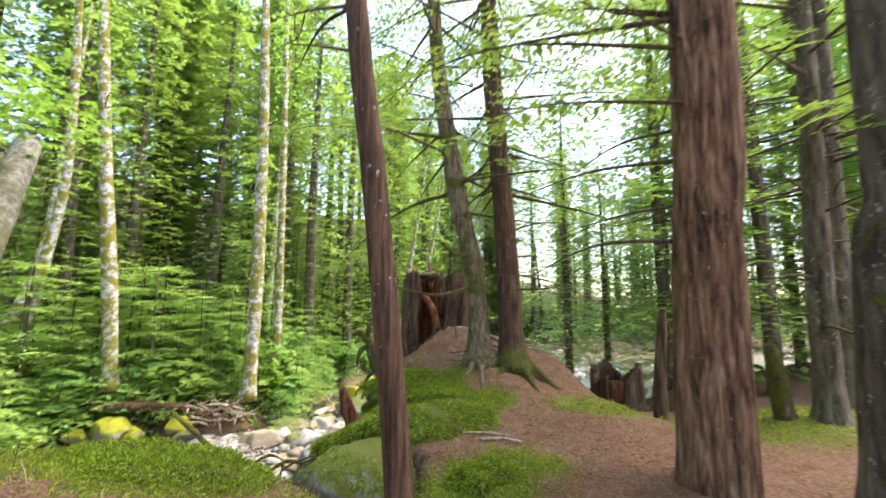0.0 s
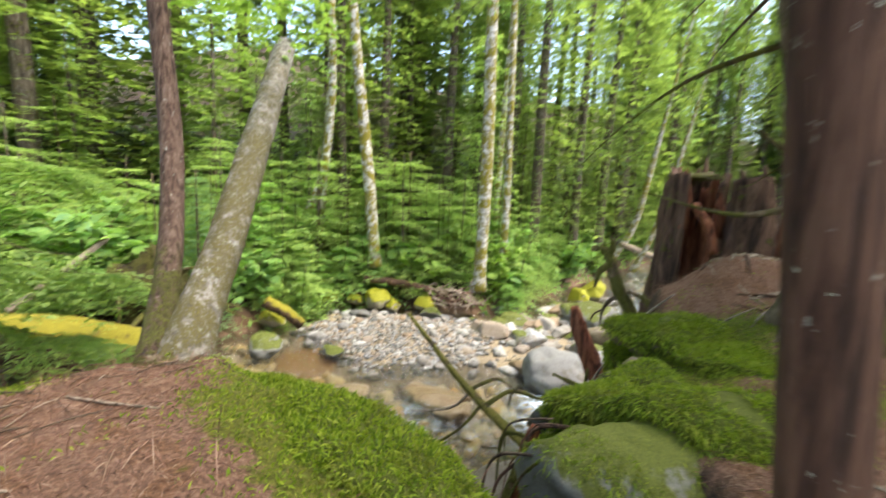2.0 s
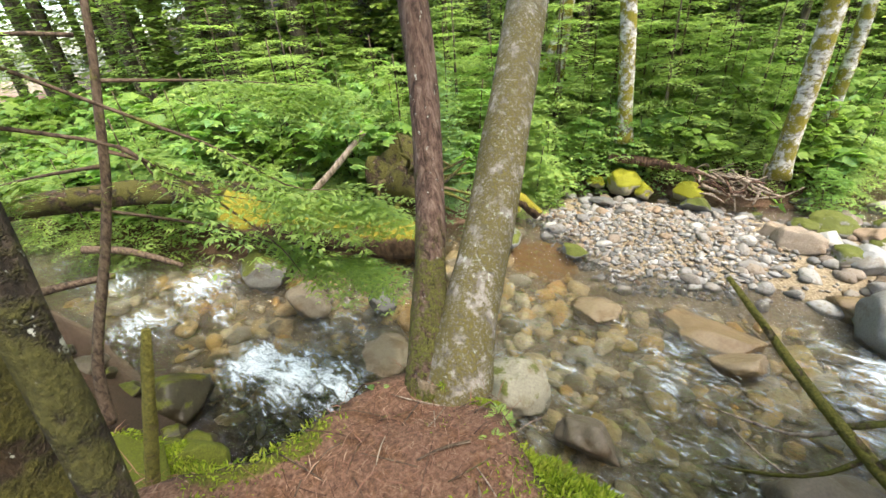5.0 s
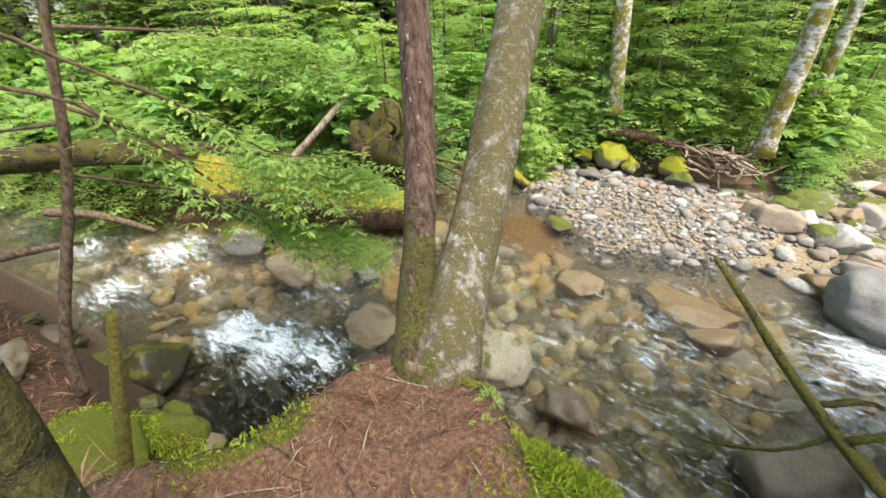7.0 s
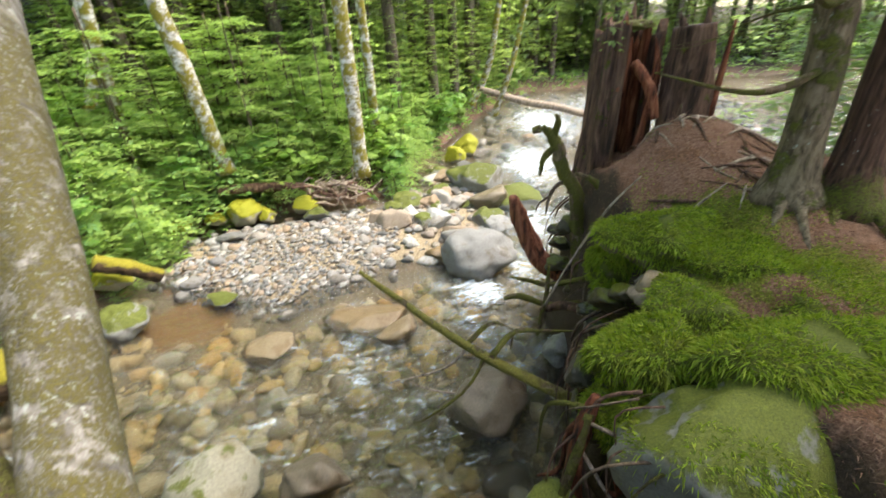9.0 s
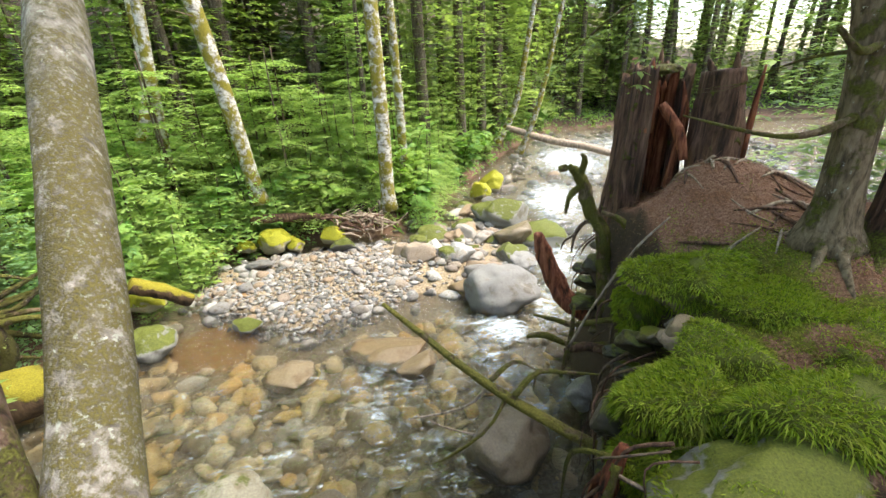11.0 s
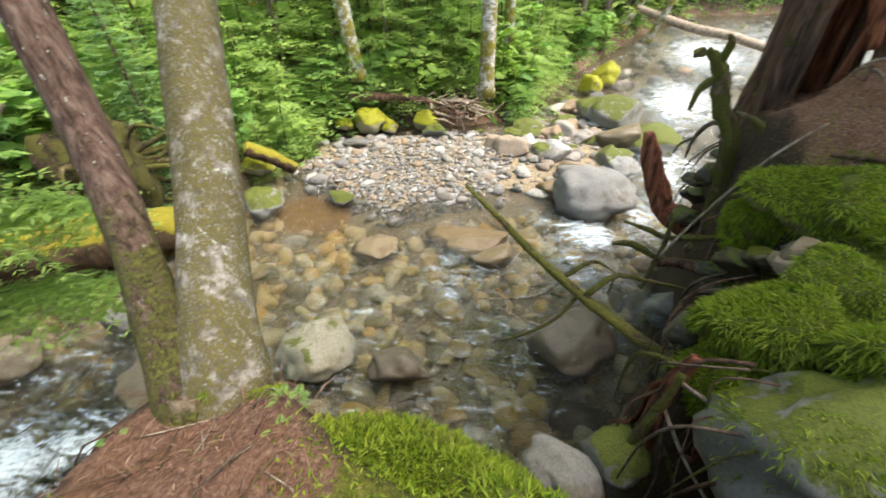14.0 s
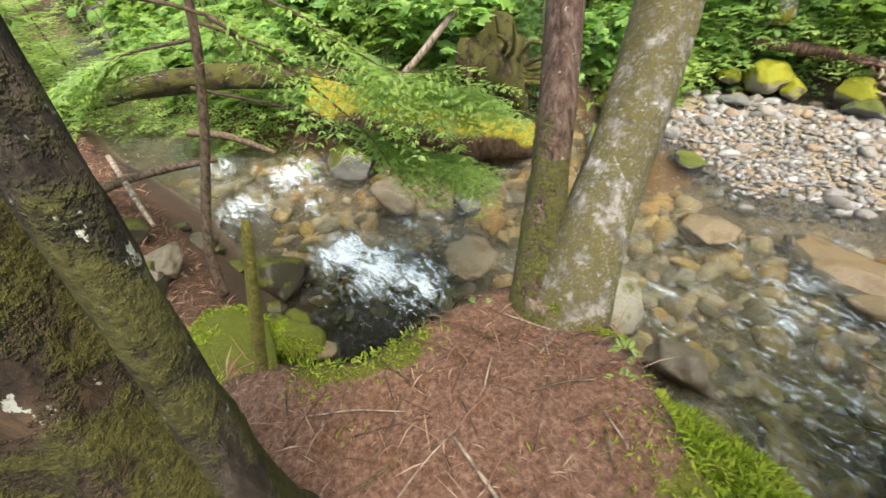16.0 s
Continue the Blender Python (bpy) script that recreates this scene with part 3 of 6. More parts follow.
# white rapids, and fainter patches that bring out the painted glints
FOAM_GLINT = [(-3.4, 8.5, 0.7, 0.5, 0.55), (-2.5, 8.3, 0.75, 0.8, 0.9), (-2.65, 7.5, 0.6, 0.5, 0.75), (-4.0, 5.8, 0.3, 0.25, 0.8), (-1.75, 6.3, 0.35, 0.5, 0.7), (-1.7, 9.4, 0.7, 1.3, 0.75), (-1.5, 7.0, 0.45, 0.5, 0.55), (-7.15, 1.3, 0.62, 0.62, 0.98), (-6.7, 1.7, 0.75, 0.69, 0.95), (-6.2, 2.15, 0.75, 0.62, 0.8), (-9.7, 0.8, 0.9, 0.8, 0.85), (-9.0, -0.1, 0.8, 0.7, 0.8), (-8.6, 1.0, 0.5, 0.5, 0.6), (-10.6, -0.6, 0.9, 0.7, 0.7), (-7.7, 3.9, 0.4, 0.4, 0.45), (-4.1, 5.9, 0.35, 0.35, 0.5), (-4.1, 6.4, 1.3, 1.2, 0.56), (-3.2, 5.3, 1.4, 1.2, 0.52), (-5.0, 4.6, 1.4, 1.2, 0.52), (-7.3, 2.7, 0.9, 0.8, 0.56), (-2.3, 7.2, 0.9, 1.1, 0.62), (-6.2, 5.4, 1.0, 0.8, 0.44), (-1.3, 12.0, 1.2, 2.5, 0.8), (-1.2, 18.0, 1.8, 4.5, 0.9), (-0.2, 27, 3, 7, 0.9), (8, 24, 4, 5, 0.8), (-3.1, 7.7, 0.6, 0.5, 0.5), (-12, -1.5, 1.2, 1.0, 0.5), (-8.0, 2.4, 0.4, 0.4, 0.45), (-4.3, 3.6, 1.2, 1.0, 0.46), (-2.9, 4.3, 1.2, 1.2, 0.48), (-3.6, 7.0, 1.0, 0.8, 0.5), (-5.6, 3.4, 0.8, 0.8, 0.46), (3, 20, 2.5, 3, 0.85), (4.5, 14, 2.2, 3, 0.75), (7, 18, 2.5, 3, 0.8), (2.5, 12, 1.5, 2, 0.75), (4, 31, 9, 11, 0.7)]


def build_water():
    def axis(marks):
        out = []
        for (a, s), (b, _) in zip(marks, marks[1:]):
            out += list(np.arange(a, b, s))
        return np.array(out + [marks[-1][0]])

    xs = axis([(-30, 1.0), (-13, 0.12), (-10, 0.055), (-0.8, 0.2), (6, 0.8), (40, 1)])
    ys = axis([(-10, 0.5), (-2.5, 0.08), (10, 0.2), (18, 0.5), (56, 1)])
    gx, gy = np.meshgrid(xs, ys)
    foam_glint = np.zeros_like(gx)
    for cx, cy, rx, ry, s in FOAM_GLINT:
        foam_glint = np.maximum(foam_glint, s * np.exp(-(((gx - cx) / rx) ** 2 + ((gy - cy) / ry) ** 2)))
    chop = 0.035 * waves(gx, gy, 7, 21) + 0.02 * waves(gx, gy, 16, 22)
    burst = np.abs(waves(gx, gy, 9, 23)) + 0.5 * np.abs(waves(gx, gy, 20, 24))
    gz = water_level(gx, gy) + chop + 0.16 * foam_glint * burst + 0.1 * foam_glint
    nx, ny = len(xs), len(ys)
    verts = np.stack([gx, gy, gz], -1).reshape(-1, 3)
    depth = gz - land(gx, gy)
    i = (np.arange(ny - 1)[:, None] * nx + np.arange(nx - 1)).reshape(-1)
    wet = (depth > -0.12).reshape(-1)
    keep = wet[i] | wet[i + 1] | wet[i + nx] | wet[i + nx + 1]
    me = make_mesh("water", verts, np.stack([i, i + 1, i + 1 + nx, i + nx], 1)[keep].tolist(), WATER)
    at = me.attributes.new("foam_glint", "FLOAT", "POINT")
    at.data.foreach_set("value", foam_glint.reshape(-1).astype(np.float32))
    at = me.attributes.new("depth", "FLOAT", "POINT")
    at.data.foreach_set("value", np.clip(depth, 0, 1).reshape(-1).astype(np.float32))
    tagged(new("water", me), "clear shallow creek water running over stones, broken into white rapids", "water", kind="structure")


build_ground()
build_water()


# ---- stones ----
PEBBLES = [lump(2, 100 + i, 0.4, 0.75, 0.4) for i in range(9)]
CHIPS = [lump(1, 60 + i, 0.5, 0.55, 0.35) for i in range(6)]
BOULDERS = [lump(4, 300 + i, 0.35, 0.9, 0.25) for i in range(8)]


def boulder(name, x, y, z, sx, sy, sz, mat, label, seed=0, turn=0.0, group=""):
    """A single stone, its middle at z."""
    v, f = BOULDERS[seed % len(BOULDERS)]
    rng = np.random.default_rng(seed + 900)
    k = 1 + 0.05 * np.array([noise.noise(Vector(p * 5.0) + Vector(rng.uniform(0, 9, 3))) for p in v])
    me = make_mesh(name, v * k[:, None] * np.array([sx, sy, sz]), f, mat)
    ob = new(name, me)
    ob.location = (x, y, z)
    ob.rotation_euler = (0, 0, turn)
    return tagged(ob, label, "rock", group)


def stones_joined(name, spots, shapes, mat, label):
    """Spots: x, y, z, radius; one mesh of many stones."""
    V, F, o = [], [], 0
    rng = np.random.default_rng(len(spots))
    for x, y, z, r in spots:
        v, f = (shapes if r > 0.085 else CHIPS)[rng.integers(6)]
        a = rng.uniform(0, 6.28)
        c, s = math.cos(a), math.sin(a)
        w = v * np.array([r * rng.uniform(0.85, 1.5), r * rng.uniform(0.6, 1.0), r * rng.uniform(0.45, 0.95)])
        w[:, 2] += w[:, 0] * rng.normal(0, 0.22) + w[:, 1] * rng.normal(0, 0.22)
        V.append(np.stack([w[:, 0] * c - w[:, 1] * s + x, w[:, 0] * s + w[:, 1] * c + y, w[:, 2] + z], 1))
        F.append(np.array(f) + o)
        o += len(v)
    me = make_mesh(name, np.concatenate(V), np.concatenate(F).tolist(), mat)
    return tagged(new(name, me), label, "stones", kind="stuff")


def scatter(count, box, keep, seed, lo, hi, power=2.0):
    rng = np.random.default_rng(seed)
    x = rng.uniform(box[0], box[1], count)
    y = rng.uniform(box[2], box[3], count)
    r = lo + (hi - lo) * rng.uniform(0, 1, count) ** power
    ok = keep(x, y)
    x, y, r = x[ok], y[ok], r[ok]
    return np.stack([x, y, land(x, y) + r * 0.25, r], 1)


def dry(x, y):
    return inside(BAR, x, y) > -0.25


def wet(x, y):
    return (inside(BAR, x, y) < -0.5) & (inside(NEAR_BANK, x, y) < -0.6) & (inside(FAR_SHORE, x, y) < 0.15) & (((x + 5.2) / 1.4) ** 2 + ((y - 1.4) / 1.0) ** 2 > 1) & (((x + 7.6) / 0.8) ** 2 + ((y - 6.9) / 0.6) ** 2 > 1) & (np.hypot(x + 8.8, y + 0.9) > 1.1) & ((x > -5.5) | (inside(NEAR_BANK, x, y) < -1.4))


# the finest shingle of the bar, a pale patch amid larger cobbles
shingle = scatter(9500, (-8.9, -4.6, 7.2, 11.6), lambda x, y: dry(x, y) & (np.hypot(x + 6.7, (y - 9.0) * 0.8) + 0.9 * waves(x, y, 2.5, 91) + 0.5 * waves(x, y, 9, 92) < 2.2), 5, 0.012, 0.1, 3.4)
stones_joined("shingle", shingle, CHIPS, GREY_STONE, "pale grey shingle heaped on the gravel bar")
cobble_bar = scatter(2600, (-9.6, -2.0, 7.0, 17.2), lambda x, y: dry(x, y) & (np.hypot(x + 6.7, (y - 9.0) * 0.8) + 1.3 * waves(x, y, 5, 93) > 1.0), 6, 0.03, 0.19, 3.2)
cobble_bar = cobble_bar[np.argsort(-cobble_bar[:, 3])]
stones_joined("cobbles", cobble_bar[300:], PEBBLES, GREY_STONE, "grey and tan cobbles packed on the gravel bar")
bed = scatter(6000, (-11, -0.8, -1.5, 10.5), wet, 7, 0.03, 0.22, 3.2)
bed = bed[np.argsort(-bed[:, 3])]
stones_joined("streambed_stones", bed[300:], PEBBLES, BED_STONE, "brown and ochre stones lying under clear shallow water")
far_bed = scatter(900, (-4.5, 14, 10, 44), lambda x, y: wet(x, y), 8, 0.12, 0.5, 2.5)
stones_joined("upstream_stones", far_bed, PEBBLES, GREY_STONE, "grey stones strewn along the creek upstream")
shore = scatter(420, (-11, -4.4, -0.5, 20), lambda x, y: np.abs(inside(FAR_SHORE, x, y) - 0.1) < 0.35, 9, 0.06, 0.24)
stones_joined("shore_stones", shore, PEBBLES, MOSS_STONE, "mossy stones along the foot of the shrubs")
toe = scatter(260, (-6.5, -0.6, -1.2, 9), lambda x, y: np.abs(inside(NEAR_BANK, x, y) + 0.75) < 0.3, 10, 0.08, 0.28)
stones_joined("bank_foot_stones", toe, PEBBLES, TAN_STONE, "wet brown stones at the foot of the bank")


def wl(x, y, up=0.0):
    return float(water_level(np.array(x), np.array(y))) + up


boulder("boulder", -2.63, 9.35, wl(-2.6, 9.3, 0.32), 0.8, 0.6, 0.55, PALE_STONE, "large pale grey rounded boulder beside the rapids", 1, 0.5)
boulder("flat_rock", -3.25, 9.75, wl(-3.2, 9.7, 0.1), 0.5, 0.4, 0.26, TAN_STONE, "flat tan rock with a mossy edge beside the boulder", 2, 0.2)
boulder("rock", -2.9, 14.6, wl(-2.9, 14.4, 0.35), 0.95, 0.75, 0.6, MOSS_STONE, "round moss-topped rock on the gravel", 3)
boulder("rock", -2.45, 13.0, wl(-2.5, 13, 0.22), 0.7, 0.6, 0.45, TAN_STONE, "tan rock leaning against a mossy one", 4, 0.7)
boulder("rock", -1.75, 13.2, wl(-1.8, 13.2, 0.2), 0.8, 0.7, 0.5, MOSS_STONE, "pale rock with moss patches in the shallows", 5, 1.2)
boulder("rock", -4.9, 4.05, wl(-4.9, 4.05, 0.16), 0.5, 0.44, 0.4, WARM_STONE, "pale rounded rock behind the twin trees' foot", 6, 0.4)
boulder("rock", -3.98, 4.4, wl(-4, 4.4, 0.12), 0.38, 0.27, 0.27, DARK_STONE, "brown wet rock breaking the water", 7, 0.2)
boulder("sunken_rock", -2.2, 5.7, wl(-2.2, 5.7, 0.06), 0.6, 0.42, 0.36, DARK_STONE, "large brown rock half under water", 1, 1.0)
boulder("white_rock", -1.15, 6.75, wl(-1.1, 6.7, 0.28), 0.3, 0.26, 0.28, GREY_STONE, "white rock wedged under the mossy roots", 2, 0.6)
boulder("flat_rock", -4.2, 7.35, wl(-4.2, 7.3, 0.0), 0.75, 0.5, 0.16, TAN_STONE, "broad tan slab washed by the creek", 3, 0.3)
boulder("rock", -3.7, 7.0, wl(-3.7, 7, 0.04), 0.4, 0.3, 0.2, TAN_STONE, "orange-brown rock washed by the creek", 4, 0.9)
boulder("flat_rock", -5.6, 6.3, wl(-5.6, 6.3, 0.0), 0.4, 0.35, 0.14, TAN_STONE, "tan flat stone in shallow water", 5, 0.9)
boulder("egg_rock", -7.5, 3.35, wl(-7.5, 3.3, 0.12), 0.19, 0.22, 0.36, MOSS_STONE, "upright egg-shaped mossy rock in the water", 6)
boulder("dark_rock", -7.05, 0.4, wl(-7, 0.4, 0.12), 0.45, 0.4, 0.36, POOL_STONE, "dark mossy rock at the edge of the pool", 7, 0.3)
boulder("rock", -8.15, 6.35, wl(-8.1, 6.3, 0.14), 0.36, 0.34, 0.32, MOSS_STONE, "round green-grey rock beside the brown shallows", 1, 0.9)
boulder("flat_rock", -7.1, 7.35, wl(-7.1, 7.3, 0.08), 0.28, 0.2, 0.14, MOSS_STONE, "small dark rock beside the brown shallows", 2)
boulder("rock", -9.4, 1.9, wl(-9.4, 1.8, 0.2), 0.5, 0.45, 0.4, MOSS_STONE, "grey rock above the rapids", 3)
boulder("rock", -8.2, 2.3, wl(-8.2, 2.3, 0.1), 0.5, 0.4, 0.26, TAN_STONE, "rust-tinged rock in the rapids", 4)
boulder("flat_rock", -6.6, 2.9, wl(-6.6, 2.9, -0.02), 0.6, 0.45, 0.16, TAN_STONE, "pale rock just under the water", 5)
boulder("flat_rock", -8.3, 9.5, wl(-8.3, 9.5, 0.2), 0.34, 0.2, 0.1, GREY_STONE, "flat grey slab on the gravel bar", 6, 0.4)
boulder("rock", -6.95, 11.2, wl(-7, 11.2, 0.22), 0.36, 0.3, 0.2, MOSS_STONE, "low mossy rock below the driftwood", 7)
for i, (x, y, r) in enumerate([(-9.1, 10.15, 0.22), (-8.55, 10.55, 0.36), (-8.15, 10.8, 0.24), (-7.35, 11.3, 0.3), (-9.65, 9.6, 0.24), (-10.0, 9.3, 0.2), (-9.2, 7.3, 0.3), (-3.9, 19.2, 0.55), (-4.2, 18.0, 0.4)]):
    boulder("mossy_rock", x, y, wl(x, y, (0.3, 0.38, 0.26, 0.34, 0.3, 0.2, 0.3, 0.3, 0.2)[i]), r * 1.15, r, r, YELLOW_STONE, "round rock coated in bright yellow-green moss", i, i * 1.1, "yellow moss rocks")
rng = np.random.default_rng(44)
for i in range(62):
    x, y = rng.uniform(-5.6, -2.2), rng.uniform(10.4, 17.5)
    if inside(BAR, x, y) > -0.3 and inside(FAR_SHORE, x, y) < 0.3:
        r = rng.uniform(0.14, 0.4)
        boulder("rock", x, y, ground_at(x, y) + r * 0.3, r * 1.2, r, r * 0.8, (GREY_STONE, MOSS_STONE)[i % 3 == 0], "grey rounded rock piled on the bar", i, i * 0.7, "rocks piled on the bar")
boulder("mossy_boulder", -0.68, 3.72, -0.36, 0.62, 0.5, 0.6, BOULDER_MOSS, "big boulder half under a blanket of moss", 2, 0.3)
boulder("rock", -0.85, 5.0, -0.12, 0.16, 0.14, 0.12, GREY_STONE, "small bare stone in a hollow of the moss", 5, 0.3)


# ---- foliage ----
def spray(start, way, length, rng, fine=1.0, droop=0.25, spread=0.5):
    """A flat feathery hemlock branch: side twigs set with small blades. Returns its blades and its curve."""
    way = unit(way)
    side = unit(np.cross(way, (0, 0, 1)))
    n = max(4, int(length * 11 * fine))
    s = np.linspace(0.12, 1.0, n)
    curve = start + np.outer(s * length, way)
    curve[:, 2] -= droop * length * s ** 1.8
    out = []
    for k, p in zip(s, curve):
        for sg in (-1, 1):
            tl = length * spread * (1.05 - k) ** 0.7 * rng.uniform(0.55, 1.1) + 0.05
            tw = unit(way * rng.uniform(0.5, 0.9) + side * sg + np.array([0, 0, rng.uniform(-0.35, 0.1)]))
            m = max(2, int(tl * 16 * fine))
            q = np.linspace(0.1, 1, m)
            pts = p + np.outer(q * tl, tw)
            pts[:, 2] -= 0.22 * tl * q ** 2
            cross = unit(np.cross(tw, (0, 0, 1)))
            ln = (0.075 / fine ** 0.85) * (1.25 - 0.7 * q) * rng.uniform(0.8, 1.2, m)
            for sg2 in (-1, 1):
                w = unit(tw * 0.75 + cross * sg2 * 0.8 + rng.normal(0, 0.12, (m, 3)))
                out.append(kites(pts, w, unit(np.cross(w, (0, 0, 1))) + rng.normal(0, 0.15, (m, 3)), ln, ln * (0.34 + 0.03 / fine), 0.1))
    return np.concatenate(out), curve


def crown(height, low, reach, seed, whorls, per, fine=0.6, droop=0.3, bare=0.0):
    """All the branches of a young or distant conifer, and the limbs that carry them."""
    rng = np.random.default_rng(seed)
    leaves, limbs = [], []
    for i in range(whorls):
        z = low + (height - low) * (i + rng.uniform(-0.3, 0.3)) / whorls
        z = max(z, 0.15)
        k = (height - z) / (height - low * 0.5)
        for j in range(per):
            a = 6.283 * (j / per + 0.37 * i) + rng.uniform(-0.5, 0.5)
            L = reach * (0.25 + 0.75 * k ** 0.8) * rng.uniform(0.6, 1.1)
            if rng.uniform() < bare:
                continue
            q, c = spray(np.array([0, 0, z]), np.array([math.cos(a), math.sin(a), rng.uniform(-0.05, 0.25)]), L, rng, fine, droop * rng.uniform(0.7, 1.4))
            leaves.append(q)
            limbs.append(tube(bend([(0, 0, z), c[len(c) // 2], c[-1]], 4), [0.004 + 0.008 * L, 0.003], 3))
    return np.concatenate(leaves), limbs


def conifer_kind(name, height, low, reach, seed, whorls, per, fine, mat, r0, bark_mat, droop=0.3):
    q, limbs = crown(height, low, reach, seed, whorls, per, fine, droop)
    rng = np.random.default_rng(seed)
    axis = np.array([(0, 0, -0.4), (rng.normal(0, 0.02) * height * 0.3, 0, height * 0.35), (0, rng.normal(0, 0.02) * height * 0.3, height * 0.7), (0, 0, height)])
    trunk = tube(bend(axis, 12), [r0 * 1.15, r0 * 0.9, r0 * 0.5, 0.01], 9, 0.05, seed)
    return make_mesh(name + "_trunk", *trunk, bark_mat), kite_mesh(name + "_crown", q, mat)


def plant(name, x, y, meshes, scale, turn, label, category, group, z=None, names=("trunk", "crown"), tilt=(0, 0)):
    ob = empty(name, (x, y, ground_at(x, y) - 0.03 if z is None else z), label, category, group)
    ob.rotation_euler = (tilt[0], tilt[1], turn)
    ob.scale = (scale, scale, scale)
    for n, me in zip(names, meshes):
        p = part(n, me, ob)
        if n in ("crown", "leafage", "frond"):
            p["kind"] = "stuff"
    return ob


def shrub_kind(name, height, stems, leaves, size, seed, mat, lobes=5):
    """A leafy shrub: arching stems with hand-shaped leaves."""
    rng = np.random.default_rng(seed)
    q, wood = [], []
    for s in range(stems):
        a = rng.uniform(0, 6.28)
        h = height * rng.uniform(0.65, 1.1)
        lean = rng.uniform(0.2, 0.65) * h
        tip = np.array([math.cos(a) * lean, math.sin(a) * lean, h])
        c = bend([(0, 0, -0.1), tip * np.array([0.35, 0.35, 0.6]), tip], 7)
        wood.append(tube(c[::2], [0.012, 0.004], 3))
        for k in range(leaves // stems):
            f = rng.uniform(0.3, 1.0)
            p = c[int(f * 6)] + rng.normal(0, 0.14 * height ** 0.5, 3) * np.array([1, 1, 0.45])
            L = size * rng.uniform(0.6, 1.2)
            az = rng.uniform(0, 6.28)
            nrm = unit(np.array([rng.normal(0, 0.35), rng.normal(0, 0.35), 1.0]))
            fwd = unit(np.cross(nrm, (math.cos(az), math.sin(az), 0)))
            sd = np.cross(nrm, fwd)
            ang = np.linspace(-1.15, 1.15, lobes)
            w = np.cos(ang)[:, None] * fwd + np.sin(ang)[:, None] * sd
            q.append(kites(np.repeat(p[None], lobes, 0), w, np.cross(nrm, w), L * (1 - 0.28 * np.abs(ang)), L * 0.5, 0.22))
    return make_mesh(name + "_stems", *join(wood), TWIG), kite_mesh(name + "_leaves", np.concatenate(q), mat)


def fern_kind(name, fronds, length, seed, mat):
    rng = np.random.default_rng(seed)
    q, wood = [], []
    for i in range(fronds):
        a = 6.283 * i / fronds + rng.uniform(-0.3, 0.3)
        L = length * rng.uniform(0.75, 1.1)
        d = np.array([math.cos(a), math.sin(a), 0])
        s = np.linspace(0, 1, 20)
        c = np.outer(s * L * 0.85, d)
        c[:, 2] = L * (0.95 * s - 0.75 * s ** 2)
        wood.append(tube(c[::4], [0.006, 0.002], 3))
        sd = np.cross(d, (0, 0, 1))
        for sg in (-1, 1):
            w = unit(sd * sg + d * 0.35 + rng.normal(0, 0.06, (18, 3)))
            ln = L * 0.24 * np.sin(np.pi * (0.12 + 0.86 * s[2:])) + 0.015
            q.append(kites(c[2:], w, np.repeat(d[None], 18, 0), ln, ln * 0.28, 0.15))
    return make_mesh(name + "_stalks", *join(wood), TWIG), kite_mesh(name + "_fronds", np.concatenate(q), mat)


TALL = [conifer_kind("tall_conifer", 19, 2.5, 3.0, 400 + i, 36, 4, 0.22, NEEDLES, 0.24, DARK_BARK, 0.45) for i in range(4)]
COARSE = [conifer_kind("distant_conifer", 20, 1.5, 3.4, 405 + i, 26, 4, 0.14, NEEDLES, 0.24, DARK_BARK, 0.5) for i in range(3)]
BARE_FOOT = [conifer_kind("clear_stem_conifer", 10, 1.6, 2.4, 410 + i, 24, 5, 0.36, FRESH, 0.11, DARK_BARK, 0.35) for i in range(2)]
MIDDLE = [conifer_kind("middle_conifer", 8, 0.8, 1.9, 420 + i, 22, 5, 0.45, FRESH, 0.09, DARK_BARK, 0.35) for i in range(4)]
YOUNG = [conifer_kind("young_conifer", 2.6, 0.15, 1.15, 440 + i, 11, 6, 0.75, FRESH, 0.03, TWIG, 0.16) for i in range(4)]
SHRUBS = [shrub_kind("shrub", 0.8 + 0.2 * (i % 3), 9, 210, 0.15 + 0.03 * (i % 2), 460 + i, (BROAD, LIME, BROAD)[i % 3]) for i in range(6)]
BIG_LEAF = [shrub_kind("big_leaf_shrub", 1.1, 6, 42, 0.34, 480 + i, BROAD, 7) for i in range(3)]
FERNS = [fern_kind("fern", 11, 0.85, 490 + i, (BROAD, FRESH)[i % 2]) for i in range(3)]


